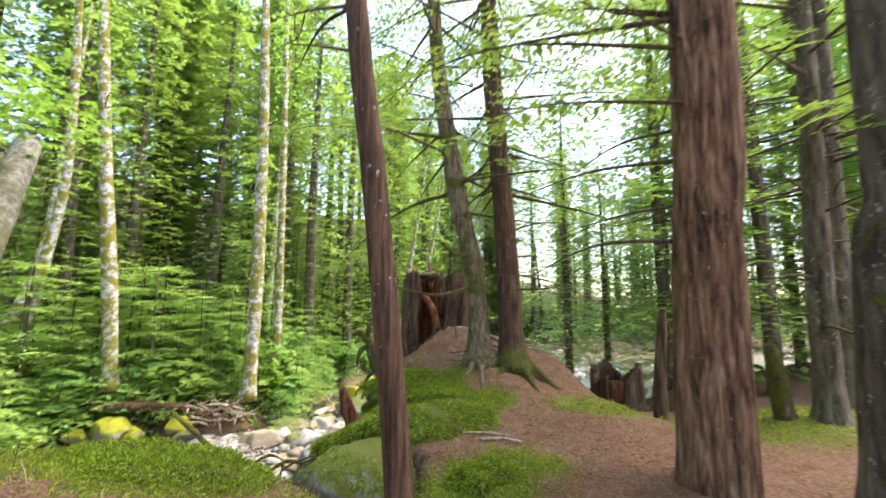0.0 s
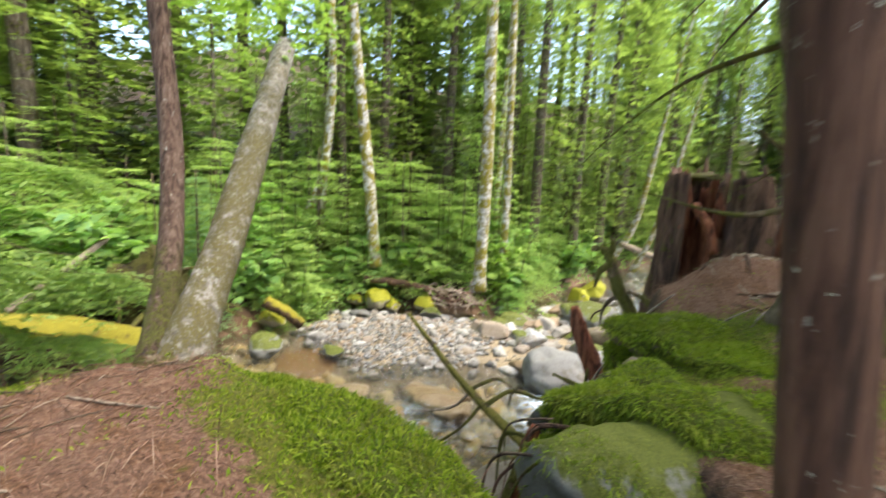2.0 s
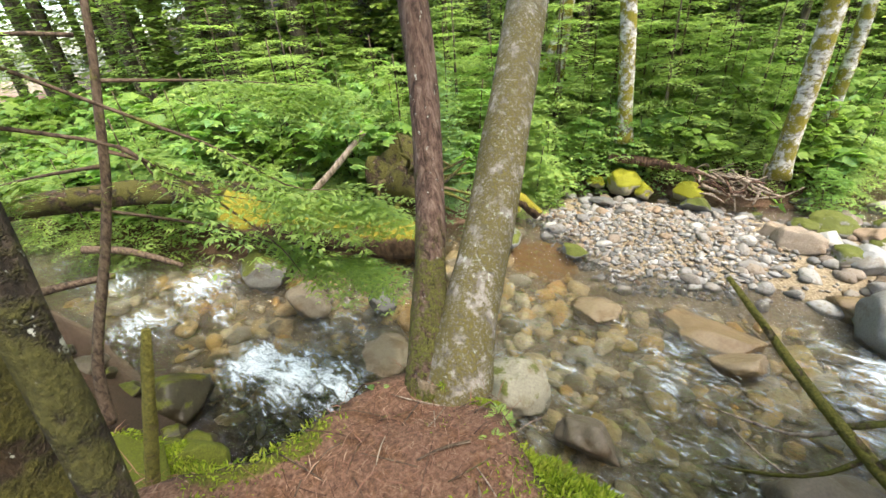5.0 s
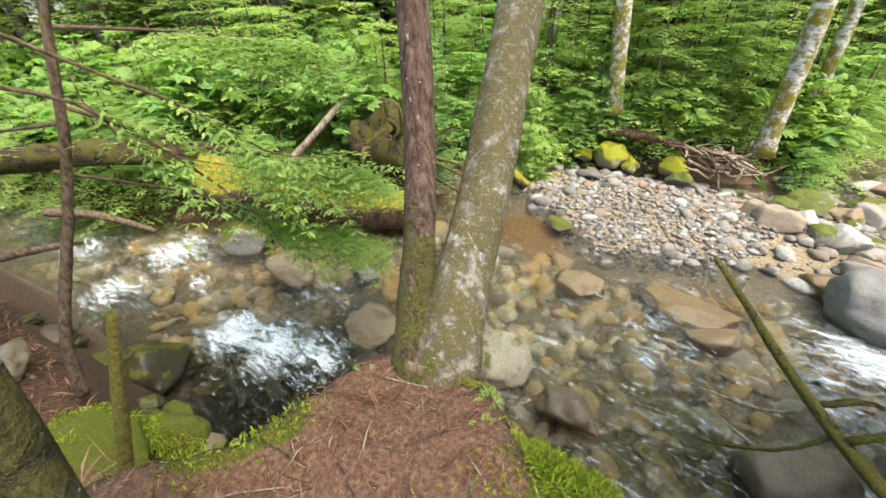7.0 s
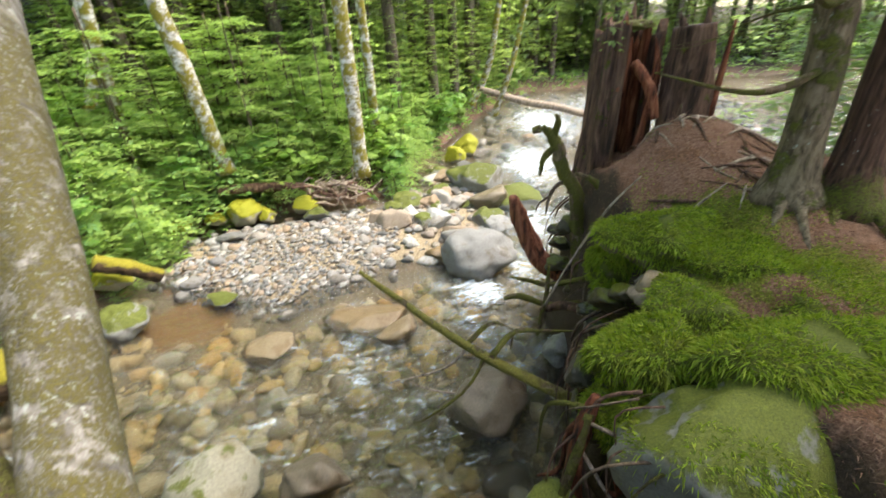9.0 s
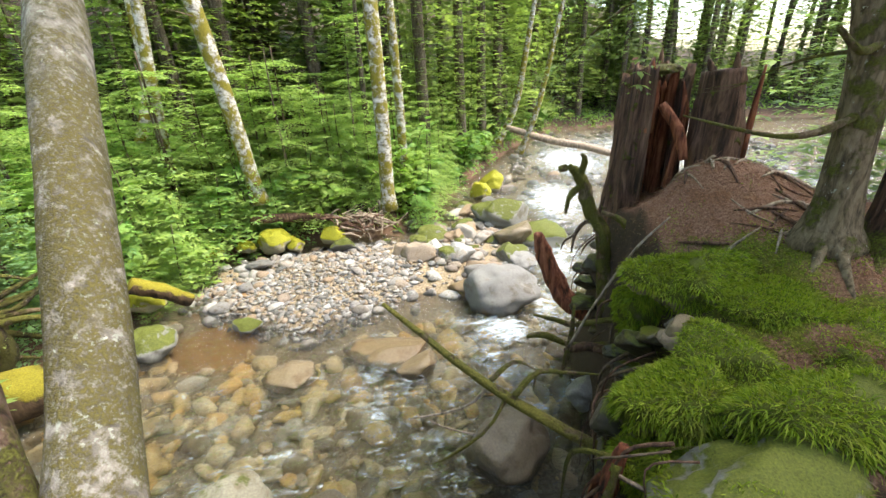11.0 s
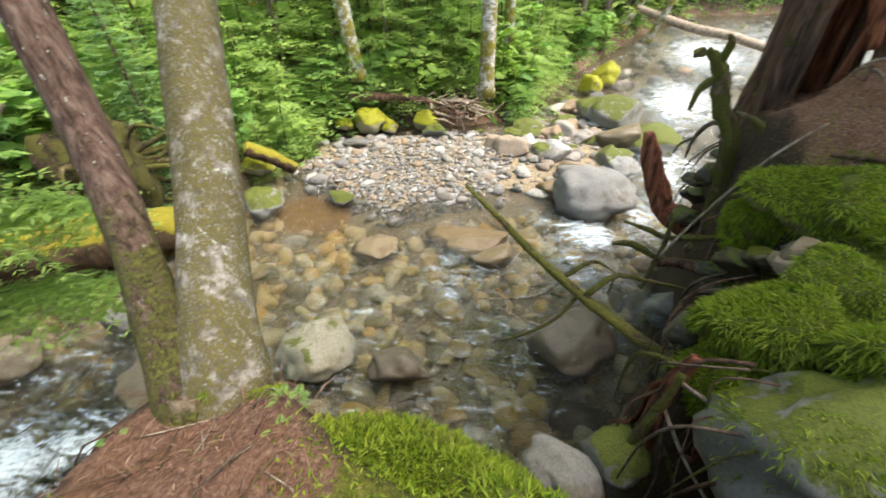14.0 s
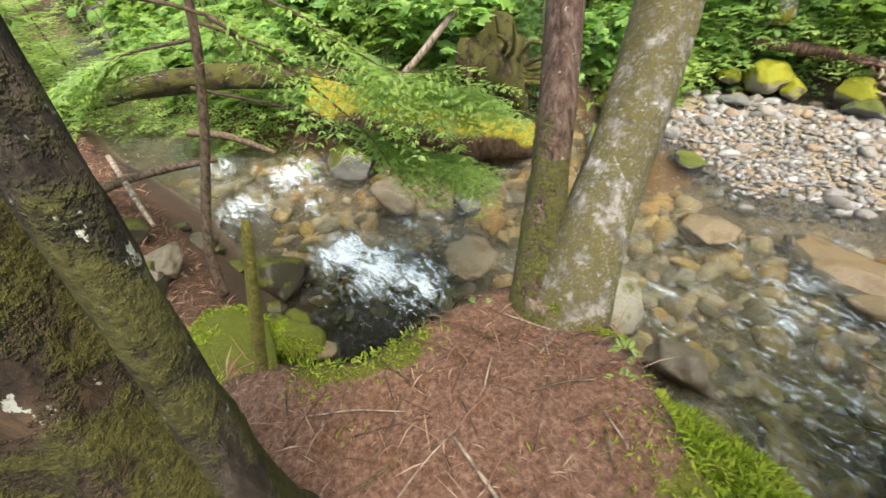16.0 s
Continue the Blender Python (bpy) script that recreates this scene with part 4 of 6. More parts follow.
# ---- trees that stand by the path ----
def bark_tree(name, points, radii, mat, label, sides=20, rough=0.05, ridge=0, limbs=(), limb_mat=TWIG, foliage=None, foliage_mat=NEEDLES, group="", flare=1.0):
    """A standing trunk along the given line, with its roots' flare and dead limbs."""
    base = np.array(points[0], float)
    ob = empty(name, base, label, "tree", group)
    c = bend(points, 34) - base
    t = np.linspace(0, 1, 34)
    r = np.interp(t, np.linspace(0, 1, len(radii)), radii)
    h = c[:, 2]
    r = r * (1 + 0.75 * flare * np.exp(-np.clip(h - 0.1, 0, 9) / 0.16))
    part("trunk", make_mesh("trunk", *tube(c, r, sides, rough, len(name) * 7 + int(abs(base[0]) * 100), ridge), mat), ob)
    rng = np.random.default_rng(int(abs(base[0] * 991 + base[1] * 77)))
    for k in range(5 if flare > 0.8 else 0):
        a = 6.283 * k / 5 + rng.uniform(-0.4, 0.4)
        d = np.array([math.cos(a), math.sin(a), 0])
        L = radii[0] * rng.uniform(2.6, 4.2)
        p = [d * radii[0] * 0.5 + np.array([0, 0, 0.22]), d * radii[0] * 1.6 + np.array([0, 0, 0.06]), d * L]
        q = base + p[2]
        p[2][2] = min(ground_at(q[0], q[1]) - base[2] - 0.03, 0.0)
        part("root", make_mesh("root", *tube(bend(p, 7), [radii[0] * 0.42, radii[0] * 0.3, radii[0] * 0.1], 8, 0.12, k), mat), ob)
    for i, (pts, rr, m) in enumerate(limbs):
        part("branch", make_mesh("branch", *tube(bend(pts, 12) - base, rr, 7, 0.14, i), m or limb_mat), ob)
    if foliage is not None and len(foliage):
        part("foliage", kite_mesh("foliage", np.concatenate(foliage) - base, foliage_mat), ob)["kind"] = "stuff"
    return ob


def dead_limbs(points, zlo, zhi, count, reach, seed, mat, away=None, droop=0.12):
    """Bare crooked limbs round a trunk between two heights."""
    rng = np.random.default_rng(seed)
    out = []
    c = bend(points, 60)
    for i in range(count):
        z = zlo + (zhi - zlo) * (i + rng.uniform(0, 1)) / count
        p = c[np.argmin(np.abs(c[:, 2] - z))]
        a = rng.uniform(0, 6.28) if away is None else away + rng.normal(0, 1.0)
        L = reach * rng.uniform(0.4, 1.0)
        d = np.array([math.cos(a), math.sin(a), rng.uniform(-0.1, 0.35)])
        q1 = p + d * L * 0.5 + rng.normal(0, 0.05 * L, 3)
        q2 = p + d * L + np.array([0, 0, -droop * L]) + rng.normal(0, 0.07 * L, 3)
        out.append(([p, q1, q2], [0.006 + 0.011 * L, 0.005 + 0.004 * L, 0.002], mat))
        if L > 0.5:
            for s in range(3):
                f = rng.uniform(0.3, 0.9)
                b = p + (q2 - p) * f
                e = b + np.array([math.cos(a + rng.choice((-0.8, 0.8))), math.sin(a + rng.choice((-0.8, 0.8))), rng.uniform(-0.4, 0.2)]) * L * 0.35
                out.append(([b, (b + e) / 2 + rng.normal(0, 0.02, 3), e], [0.005, 0.003, 0.0015], mat))
    return out


def live_limbs(points, zlo, zhi, count, reach, seed, fine=0.8, away=None, wide=1.0, droop=0.35):
    rng = np.random.default_rng(seed)
    leaves, limbs = [], []
    c = bend(points, 60)
    for i in range(count):
        z = zlo + (zhi - zlo) * (i + rng.uniform(0, 1)) / count
        p = c[np.argmin(np.abs(c[:, 2] - z))]
        a = rng.uniform(0, 6.28) if away is None else away + rng.normal(0, wide)
        L = reach * rng.uniform(0.6, 1.1)
        q, cv = spray(p + 0.25 * L * np.array([math.cos(a), math.sin(a), 0.05]), np.array([math.cos(a), math.sin(a), rng.uniform(-0.1, 0.15)]), L * 0.8, rng, fine, droop, 0.42)
        leaves.append(q)
        limbs.append(([p, cv[len(cv) // 2], cv[-1]], [0.006 + 0.01 * L, 0.005, 0.002], TWIG))
    return leaves, limbs


RT = [(-0.2, 2.0, -0.05), (-0.28, 2.0, 0.75), (-0.4, 1.98, 1.9), (-0.52, 1.95, 2.9), (-0.8, 1.9, 6.0), (-1.1, 1.9, 11)]
bark_tree("conifer_tree", RT, [0.07, 0.064, 0.056, 0.035], RED_BARK, "slender red-brown conifer trunk beside the path", 22, 0.05, 0, dead_limbs(RT, 2.4, 3.6, 5, 0.9, 1, TWIG, 2.2), flare=0.3)
MT = [(0.4, 5.8, 0.4), (0.3, 5.8, 1.75), (0.0, 5.8, 3.25), (-0.3, 5.8, 6.0), (-0.5, 5.8, 13)]
lv, lb = live_limbs(MT, 3.0, 9.0, 40, 2.5, 3, 0.8, 2.1, 1.1, 0.4)
rg = np.random.default_rng(23)
lv += [spray(np.array([-0.5 - 0.14 * k, 6.1 + 0.07 * k, 2.78 - 0.09 * k]), np.array([-0.8 + rg.normal(0, 0.5), rg.normal(0, 0.6), -0.2]), rg.uniform(0.35, 0.7), rg, 1.0, 0.3)[0] for k in range(11)]
bark_tree("mossy_tree", MT, [0.15, 0.13, 0.12, 0.05], MOSSY_BARK, "leaning conifer with mossy bark and crooked dead limbs", 22, 0.07, 0,
          dead_limbs(MT, 1.9, 5.4, 16, 1.5, 2, MOSS_WOOD) + lb + [([(0.1, 5.8, 2.9), (-0.7, 6.2, 2.75), (-1.4, 6.6, 2.35), (-1.9, 6.8, 1.9)], [0.03, 0.022, 0.015, 0.006], MOSS_WOOD), ([(0.33, 5.75, 1.55), (0.0, 5.6, 1.42), (-0.35, 5.55, 1.4), (-0.95, 5.6, 1.55)], [0.035, 0.03, 0.02, 0.006], MOSS_WOOD),
           ([(0.28, 5.75, 2.0), (0.05, 5.55, 1.95), (-0.15, 5.5, 2.1)], [0.035, 0.03, 0.015], MOSS_WOOD)], foliage=lv)
T3 = [(0.84, 5.78, 0.36), (0.78, 5.8, 1.9), (0.69, 5.8, 3.3), (0.55, 5.82, 6.0), (0.45, 5.85, 13)]
lv, lb = live_limbs(T3, 2.6, 9, 22, 2.4, 4, 0.75, 0.5, 1.4)
lv2, lb2 = live_limbs(T3, 2.8, 8.0, 24, 2.6, 9, 0.9, 1.5, 0.9, 0.45)
lv, lb = lv + lv2, lb + lb2
bark_tree("conifer_tree", T3, [0.165, 0.15, 0.14, 0.06], RED_BARK, "upright red-brown conifer with spreading roots beside a rotten stump", 22, 0.05, 0, dead_limbs(T3, 1.2, 4.5, 12, 1.6, 5, TWIG, 0.3) + lb, foliage=lv)
BT = [(1.8, 3.0, -0.1), (1.84, 2.97, 1.7), (1.91, 2.93, 3.6), (2.0, 2.9, 14)]
lv, lb = live_limbs(BT, 2.6, 7, 14, 2.4, 6, 0.8, 1.6, 1.0)
bark_tree("big_conifer", BT, [0.235, 0.22, 0.215, 0.1], FURROW_BARK, "thick conifer trunk with deeply furrowed brown bark", 40, 0.025, 17, dead_limbs(BT, 1.6, 4.0, 9, 1.7, 7, TWIG, 2.4) + lb, foliage=lv, flare=0.15)
BR = [(2.68, 2.55, 0.0), (2.75, 2.5, 1.6), (2.82, 2.42, 3.2), (2.9, 2.4, 14)]
bark_tree("big_conifer", BR, [0.26, 0.24, 0.23, 0.1], DARK_BARK, "grey-brown conifer trunk with short dead stubs", 30, 0.03, 13, dead_limbs(BR, 1.4, 3.8, 6, 0.9, 8, MOSS_WOOD, 2.6), flare=0.15)
for i, (pts, r) in enumerate([([(3.94, 4.52, -0.1), (3.97, 4.49, 1.9), (4.05, 4.42, 4.8), (4.1, 4.4, 15)], 0.13), ([(5.43, 5.87, -0.3), (5.45, 5.85, 2.1), (5.54, 5.77, 5.9), (5.6, 5.7, 15)], 0.15),
                              ([(6.2, 8.2, -0.8), (6.2, 8.2, 5), (6.1, 8.2, 15)], 0.15), ([(4.6, 7.6, -0.9), (4.6, 7.6, 5), (4.5, 7.7, 15)], 0.1), ([(8.3, 9.4, -0.8), (8.3, 9.4, 5), (8.2, 9.4, 17)], 0.18)]):
    lv, lb = live_limbs(pts, 2.4, 8, 15, 2.3, 30 + i, 0.7)
    bark_tree("conifer_tree", pts, [r, r * 0.9, r * 0.7, 0.04], DARK_BARK, "thin dark conifer trunk with dead whisker-like twigs", 14, 0.05, 0, dead_limbs(pts, 0.9, 5.5, 22, 1.4, 40 + i, TWIG) + lb, foliage=lv, group="conifers on the near bank")

# the twin trees on the tip of the bank
TWIN = empty("twin_tree", (-3.5, 2.4, 0.2), "red-barked and grey leaning twin trunks sharing one mossy foot", "tree")
tb = np.array([-3.5, 2.4, 0.2])
red = bend([(-3.46, 2.3, 0.0), (-3.54, 2.36, 0.2), (-3.75, 2.51, 0.5), (-4.02, 2.72, 1.0), (-4.19, 2.83, 1.5), (-4.32, 2.89, 2.0), (-4.5, 2.92, 3.0), (-4.8, 2.95, 5.0), (-5.2, 3.0, 9)], 40) - tb
grey = bend([(-3.38, 2.38, 0.0), (-3.46, 2.5, 0.2), (-3.62, 2.7, 0.5), (-3.93, 3.12, 1.0), (-4.25, 3.5, 1.5), (-4.6, 3.9, 2.0), (-4.95, 4.3, 2.5), (-5.45, 4.9, 3.3)], 30) - tb
part("trunk", make_mesh("trunk", *tube(red, np.interp(red[:, 2], [-0.2, 0.15, 0.5, 1.2, 9], [0.15, 0.115, 0.092, 0.085, 0.03]), 24, 0.06, 3), TWIN_BARK), TWIN, "red-brown scaly trunk, mossy at the foot")
part("trunk", make_mesh("trunk", *tube(grey, np.interp(grey[:, 2], [-0.2, 0.15, 0.5, 1.2, 3.1], [0.22, 0.17, 0.15, 0.15, 0.13]), 28, 0.05, 5), GREY_BARK), TWIN, "grey leaning trunk with white lichen, mossy below")
rng = np.random.default_rng(12)
for k in range(6):
    a = 0.5 + 6.283 * k / 6 + rng.uniform(-0.3, 0.3)
    d = np.array([math.cos(a), math.sin(a), 0])
    L = rng.uniform(0.22, 0.4)
    e = tb + d * L
    p = [d * 0.06 + np.array([0, 0, 0.1]), d * 0.17 + np.array([0, 0, 0.0]), np.array([d[0] * L, d[1] * L, max(-0.45, ground_at(e[0], e[1]) - tb[2] - 0.01)])]
    part("root", make_mesh("root", *tube(bend(p, 8), [0.06, 0.035, 0.012], 8, 0.15, k), MOSSY_BARK), TWIN)

rg = np.random.default_rng(17)
tuft = []
for c, n, sp in (((-5.3, 4.7, 3.55), 170, 0.55), ((-4.75, 3.3, 3.5), 150, 0.5), ((-4.4, 3.9, 3.3), 90, 0.4)):
    p = np.array(c) + rg.normal(0, 1, (n, 3)) * np.array([sp, sp, sp * 0.4])
    a = rg.uniform(0, 6.28, n)
    for da in (-0.8, 0.0, 0.8):
        w = np.stack([np.cos(a + da), np.sin(a + da), rg.normal(-0.2, 0.15, n)], 1)
        tuft.append(kites(p, unit(w), unit(np.cross(w, (0, 0, 1))), 0.11, 0.06, 0.15))
part("foliage", kite_mesh("foliage", np.concatenate(tuft) - tb, LIME), TWIN, "lime green leaves round the broken top")["kind"] = "stuff"

# the mossy trunk close beside the path
TL = [(-2.74, 1.1, 0.25), (-2.81, 1.11, 0.6), (-2.91, 1.13, 1.1), (-3.04, 1.15, 1.7), (-3.26, 1.2, 2.8), (-4.0, 1.3, 7)]
tl = bark_tree("mossy_tree", TL, [0.2, 0.19, 0.18, 0.15, 0.06], OLD_BARK, "old trunk thick with moss and pale lichen beside the path", 30, 0.09, 7, flare=0.6)
part("trunk", make_mesh("trunk", *tube(bend([(-2.57, 1.33, 0.25), (-2.66, 1.34, 0.65), (-2.76, 1.36, 1.15), (-2.9, 1.38, 1.75), (-3.2, 1.42, 3)], 30) - np.array(TL[0]), [0.06, 0.042, 0.038, 0.034], 14, 0.08, 9), STEM_BARK), tl, "thin dark stem grown against the trunk")

# ---- birches and the far bank ----
BIRCH = [([(-6.07, 12.47, -1.6), (-6.03, 12.49, 1.9), (-6.14, 12.43, 7.4), (-6.3, 12.35, 11.4), (-6.4, 12.3, 15)], 0.2), ([(-9.0, 10.9, -1.0), (-9.1, 10.7, 1.5), (-9.35, 10.42, 4.8), (-9.69, 10.11, 9.6), (-9.9, 10, 14)], 0.19),
         ([(-6.3, 14.8, -1.2), (-6.27, 14.72, 2.0), (-6.45, 14.65, 9.2), (-6.6, 14.6, 14)], 0.15), ([(-11.0, 10.35, -0.6), (-10.8, 10.4, 1.6), (-10.6, 10.6, 4.9), (-10.8, 10.5, 10), (-10.9, 10.4, 14)], 0.14),
         ([(-13.0, 11.3, 0.0), (-12.3, 11.57, 1.5), (-12.08, 11.76, 3.7), (-11.8, 11.9, 11)], 0.15), ([(-4.3, 25.9, -2.0), (-3.3, 25.9, 0.0), (-2.72, 25.9, 3.4), (-1.6, 25.9, 11)], 0.2),
         ([(-2.9, 23.95, -2.2), (-2.11, 23.95, 0.02), (-1.32, 23.94, 3.9), (-0.3, 23.9, 10)], 0.15), ([(-7.9, 17.5, -0.9), (-7.8, 17.5, 5), (-7.6, 17.6, 13)], 0.14)]
for i, (pts, r) in enumerate(BIRCH):
    rg = np.random.default_rng(70 + i)
    fol = []
    for k in range(34):
        p = bend(pts, 40)[rg.integers(27, 40)] + rg.normal(0, 0.9, 3)
        a = rg.uniform(0, 6.28, 14)
        w = np.stack([np.cos(a), np.sin(a), rg.normal(-0.3, 0.3, 14)], 1)
        fol.append(kites(p + rg.normal(0, 0.3, (14, 3)), unit(w), unit(np.cross(w, (0, 0, 1)) + rg.normal(0, 0.3, (14, 3))), 0.13, 0.09, 0.1))
    bark_tree("birch_tree", pts, [r, r * 0.9, r * 0.7, 0.04], BIRCH_BARK, "pale birch trunk with dark marks and yellow-green moss", 14, 0.05, 0, dead_limbs(pts, 3, 8, 7, 1.4, 60 + i, TWIG), foliage=fol, foliage_mat=BROAD, group="birches along the creek", flare=0.5)

rng = np.random.default_rng(77)
placed = 0
while placed < 96:
    x, y = rng.uniform(-34, 46), rng.uniform(-14, 72)
    f = float(inside(FAR_SHORE, np.array([x]), np.array([y]))[0])
    if f < 3.5 or f > 15 or (x > 12 and rng.uniform() < 0.4):
        continue
    if min(math.hypot(x - b[0][0][0], y - b[0][0][1]) for b in BIRCH) < 1.2:
        continue
    s = rng.uniform(0.75, 1.25)
    plant("conifer_tree", x, y, TALL[placed % 4] if f < 7 else COARSE[placed % 3], s, rng.uniform(0, 6.28), "tall dark hemlock in the forest across the creek", "tree", "conifers of the far forest", tilt=(rng.normal(0, 0.03), rng.normal(0, 0.03)))
    placed += 1
placed = 0
while placed < 44:
    x, y = rng.uniform(-20, 14), rng.uniform(-8, 56)
    f = float(inside(FAR_SHORE, np.array([x]), np.array([y]))[0])
    if f < 1.8 or f > 11:
        continue
    plant("conifer_tree", x, y, MIDDLE[placed % 4], rng.uniform(0.6, 1.15), rng.uniform(0, 6.28), "half-grown hemlock with drooping green branches", "tree", "half-grown hemlocks")
    placed += 1
for i, (x, y, s) in enumerate([(-9.4, 11.9, 1.25), (-8.4, 12.5, 1.0), (-7.6, 13.0, 1.1), (-10.2, 10.6, 0.8), (-9.9, 8.5, 0.7), (-10.4, 8.2, 0.9), (-10.3, 6.2, 0.9), (-9.9, 11.9, 1.4), (-10.6, 4.2, 0.9), (-11.3, 2.0, 0.8), (-8.8, 13.4, 1.3), (-10.9, 9.4, 1.1), (-5.6, 15.6, 0.9), (-5.9, 19.0, 1.0), (-12.0, 5.5, 1.1), (-12.6, 0.3, 0.9), (-9.5, 12.4, 1.5), (-8.0, 13.3, 1.2), (-7.0, 13.6, 0.9), (-6.7, 15.2, 1.2), (-5.6, 17.0, 1.0), (-9.75, 9.0, 0.8), (-10.2, 10.9, 1.2), (-11.2, 7.0, 1.2), (-10.0, 7.4, 0.7), (-11.5, 3.6, 1.1), (-10.9, 5.4, 0.8), (-10.1, 3.0, 0.6), (-11.8, 1.2, 0.9), (-12.2, -1.0, 0.9), (-13.4, 2.4, 1.3), (-13.2, 8.3, 1.5), (-11.8, 9.6, 1.4), (-10.6, 12.8, 1.5), (-8.9, 14.6, 1.5), (-7.3, 16.6, 1.3), (-6.2, 20.6, 1.1), (-5.6, 24, 1.1), (-13.9, -2.2, 1.0), (-14.5, 5.0, 1.5), (-8.9, 12.5, 1.6), (-10.0, 11.5, 1.6), (-8.0, 13.0, 1.3), (-10.1, 8.3, 1.1), (-10.3, 9.8, 1.7), (-10.3, 5.3, 1.1), (-10.9, 3.1, 1.2), (-11.6, 0.2, 1.1), (-11.2, -4.6, 0.9), (-12.6, -4.4, 1.1), (-10.2, -5.4, 1.0), (-13.4, -5.6, 1.2), (-9.0, -4.6, 0.7)]):
    plant("young_hemlock", x, y, YOUNG[i % 4], s, i * 1.3, "young hemlock with layered bright green sprays", "tree", "young hemlocks on the far bank")
TIERED = [conifer_kind("tiered_hemlock", 4.4, 0.35, 2.0, 470 + i, 9, 6, 0.8, FRESH, 0.05, DARK_BARK, 0.22) for i in range(2)]
for i, (x, y, s) in enumerate([(-8.7, 11.9, 1.0), (-10.5, 9.9, 0.9), (-7.3, 13.5, 0.85), (-11.4, 7.4, 0.9), (-12.2, 3.6, 0.85), (-5.9, 16.5, 0.8)]):
    plant("hemlock", x, y, TIERED[i % 2], s, i * 1.9, "spreading hemlock with flat tiers of pale green sprays", "tree", "spreading hemlocks on the far bank")
for i, (x, y, s) in enumerate([(-6.6, 19.0, 1.0), (-5.7, 22.5, 1.0), (-5.3, 27.0, 1.1), (-4.6, 31.0, 1.1), (-2.6, 37.0, 1.1), (1.5, 43.0, 1.1), (5.5, 46.0, 1.1), (9.5, 47.5, 1.1), (14.0, 49.0, 1.1), (-14.0, 13.5, 1.0), (-16.0, 16.5, 1.1), (-12.6, 15.5, 0.9), (-18.0, 12.5, 1.1), (-15.0, 20.0, 1.1), (-11.0, 18.5, 1.0), (-20.0, 16.0, 1.1), (-24.0, -2.5, 1.0), (-27.0, -3.6, 1.1), (-30.0, -4.4, 1.1), (-21.5, -2.0, 0.9), (-8.6, 20.5, 1.0)]):
    plant("conifer_tree", x, y, TALL[i % 4], s, i * 1.1, "tall dark hemlock in the forest across the creek", "tree", "conifers of the far forest")
for i, (x, y, s) in enumerate([(5.2, 10.0, 1.1), (7.8, 11.3, 1.3), (11.0, 12.2, 1.3), (14.0, 13.0, 1.4), (17.0, 14.0, 1.4), (9.2, 10.2, 1.2), (20.5, 15.0, 1.4)]):
    plant("conifer_tree", x, y, MIDDLE[i % 4], s, i * 1.4, "half-grown hemlock with drooping green branches", "tree", "half-grown hemlocks")
WEEPING = conifer_kind("weeping_conifer", 3.4, 0.15, 1.05, 455, 17, 7, 0.8, TEAL, 0.04, TWIG, 0.95)
plant("weeping_conifer", -9.85, 5.95, WEEPING, 1.0, 0.4, "dense young conifer with hanging blue-green sprays", "tree", "")
EDGE = [conifer_kind("edge_hemlock", 2.0, 0.12, 1.15, 490 + i, 8, 6, 0.5, (FRESH, BROAD)[i], 0.025, TWIG, 0.3) for i in range(2)]
for i, (x, y, s) in enumerate([(-9.5, 8.4, 0.85), (-9.75, 9.15, 0.95), (-10.1, 8.8, 1.3), (-9.8, 10.1, 1.0), (-9.45, 7.5, 0.7), (-8.9, 11.4, 0.85), (-7.9, 12.2, 0.8), (-5.4, 13.6, 0.7), (-5.6, 14.6, 0.9), (-10.3, 7.2, 1.1), (-10.9, 3.2, 0.9), (-11.4, 1.3, 1.0), (-6.6, 13.0, 0.7), (-9.4, 11.0, 1.1), (-8.3, 12.0, 1.0), (-11.2, 8.6, 1.5), (-12.5, 1.8, 1.2)]):
    plant("young_hemlock", x, y, EDGE[i % 2], s, i * 2.3, "young hemlock with broad bright green sprays at the water's edge", "tree", "young hemlocks at the water's edge", tilt=(0, 0.15))
for i, (x, y, s) in enumerate([(4.6, 9.0, 1.0), (7.0, 10.6, 1.1), (9.5, 11.6, 1.0), (12.5, 12.6, 1.2), (2.6, 9.4, 0.8), (6.0, 9.2, 0.9), (10.5, 8.6, 1.1), (3.6, 9.8, 0.7), (8.2, 9.2, 0.8), (14.5, 13.0, 1.2), (5.4, 10.6, 0.85), (17, 14, 1.2), (11.4, 10.4, 1.0)]):
    plant("conifer_tree", x, y, BARE_FOOT[i % 2], s * 1.15, i * 2.1, "slender hemlock with light green boughs beside the creek", "tree", "hemlocks on the creek side")

# the closed forest wall upstream and downstream
rng = np.random.default_rng(123)
placed = tries = 0
while placed < 22 and tries < 2000:
    tries += 1
    x, y = rng.uniform(-5, 30), rng.uniform(20, 56)
    f = float(inside(FAR_SHORE, np.array([x]), np.array([y]))[0])
    if f < 1.0 or f > 7:
        continue
    plant("conifer_tree", x, y, COARSE[placed % 3], rng.uniform(0.8, 1.2), rng.uniform(0, 6.28), "tall dark hemlock in the forest across the creek", "tree", "conifers of the far forest")
    placed += 1
for i, (x, y) in enumerate([(-15, 4.6), (-17, 2.4), (-18.5, 7.0), (-15.5, 8.2), (-20, 4.5), (-22, 0.5), (-34, -3), (-36, -7), (-33, 1), (-38, -11), (-31, -9)]):
    plant("conifer_tree", x, y, TALL[i % 4], 0.95, i * 1.3, "tall dark hemlock in the forest across the creek", "tree", "conifers of the far forest")

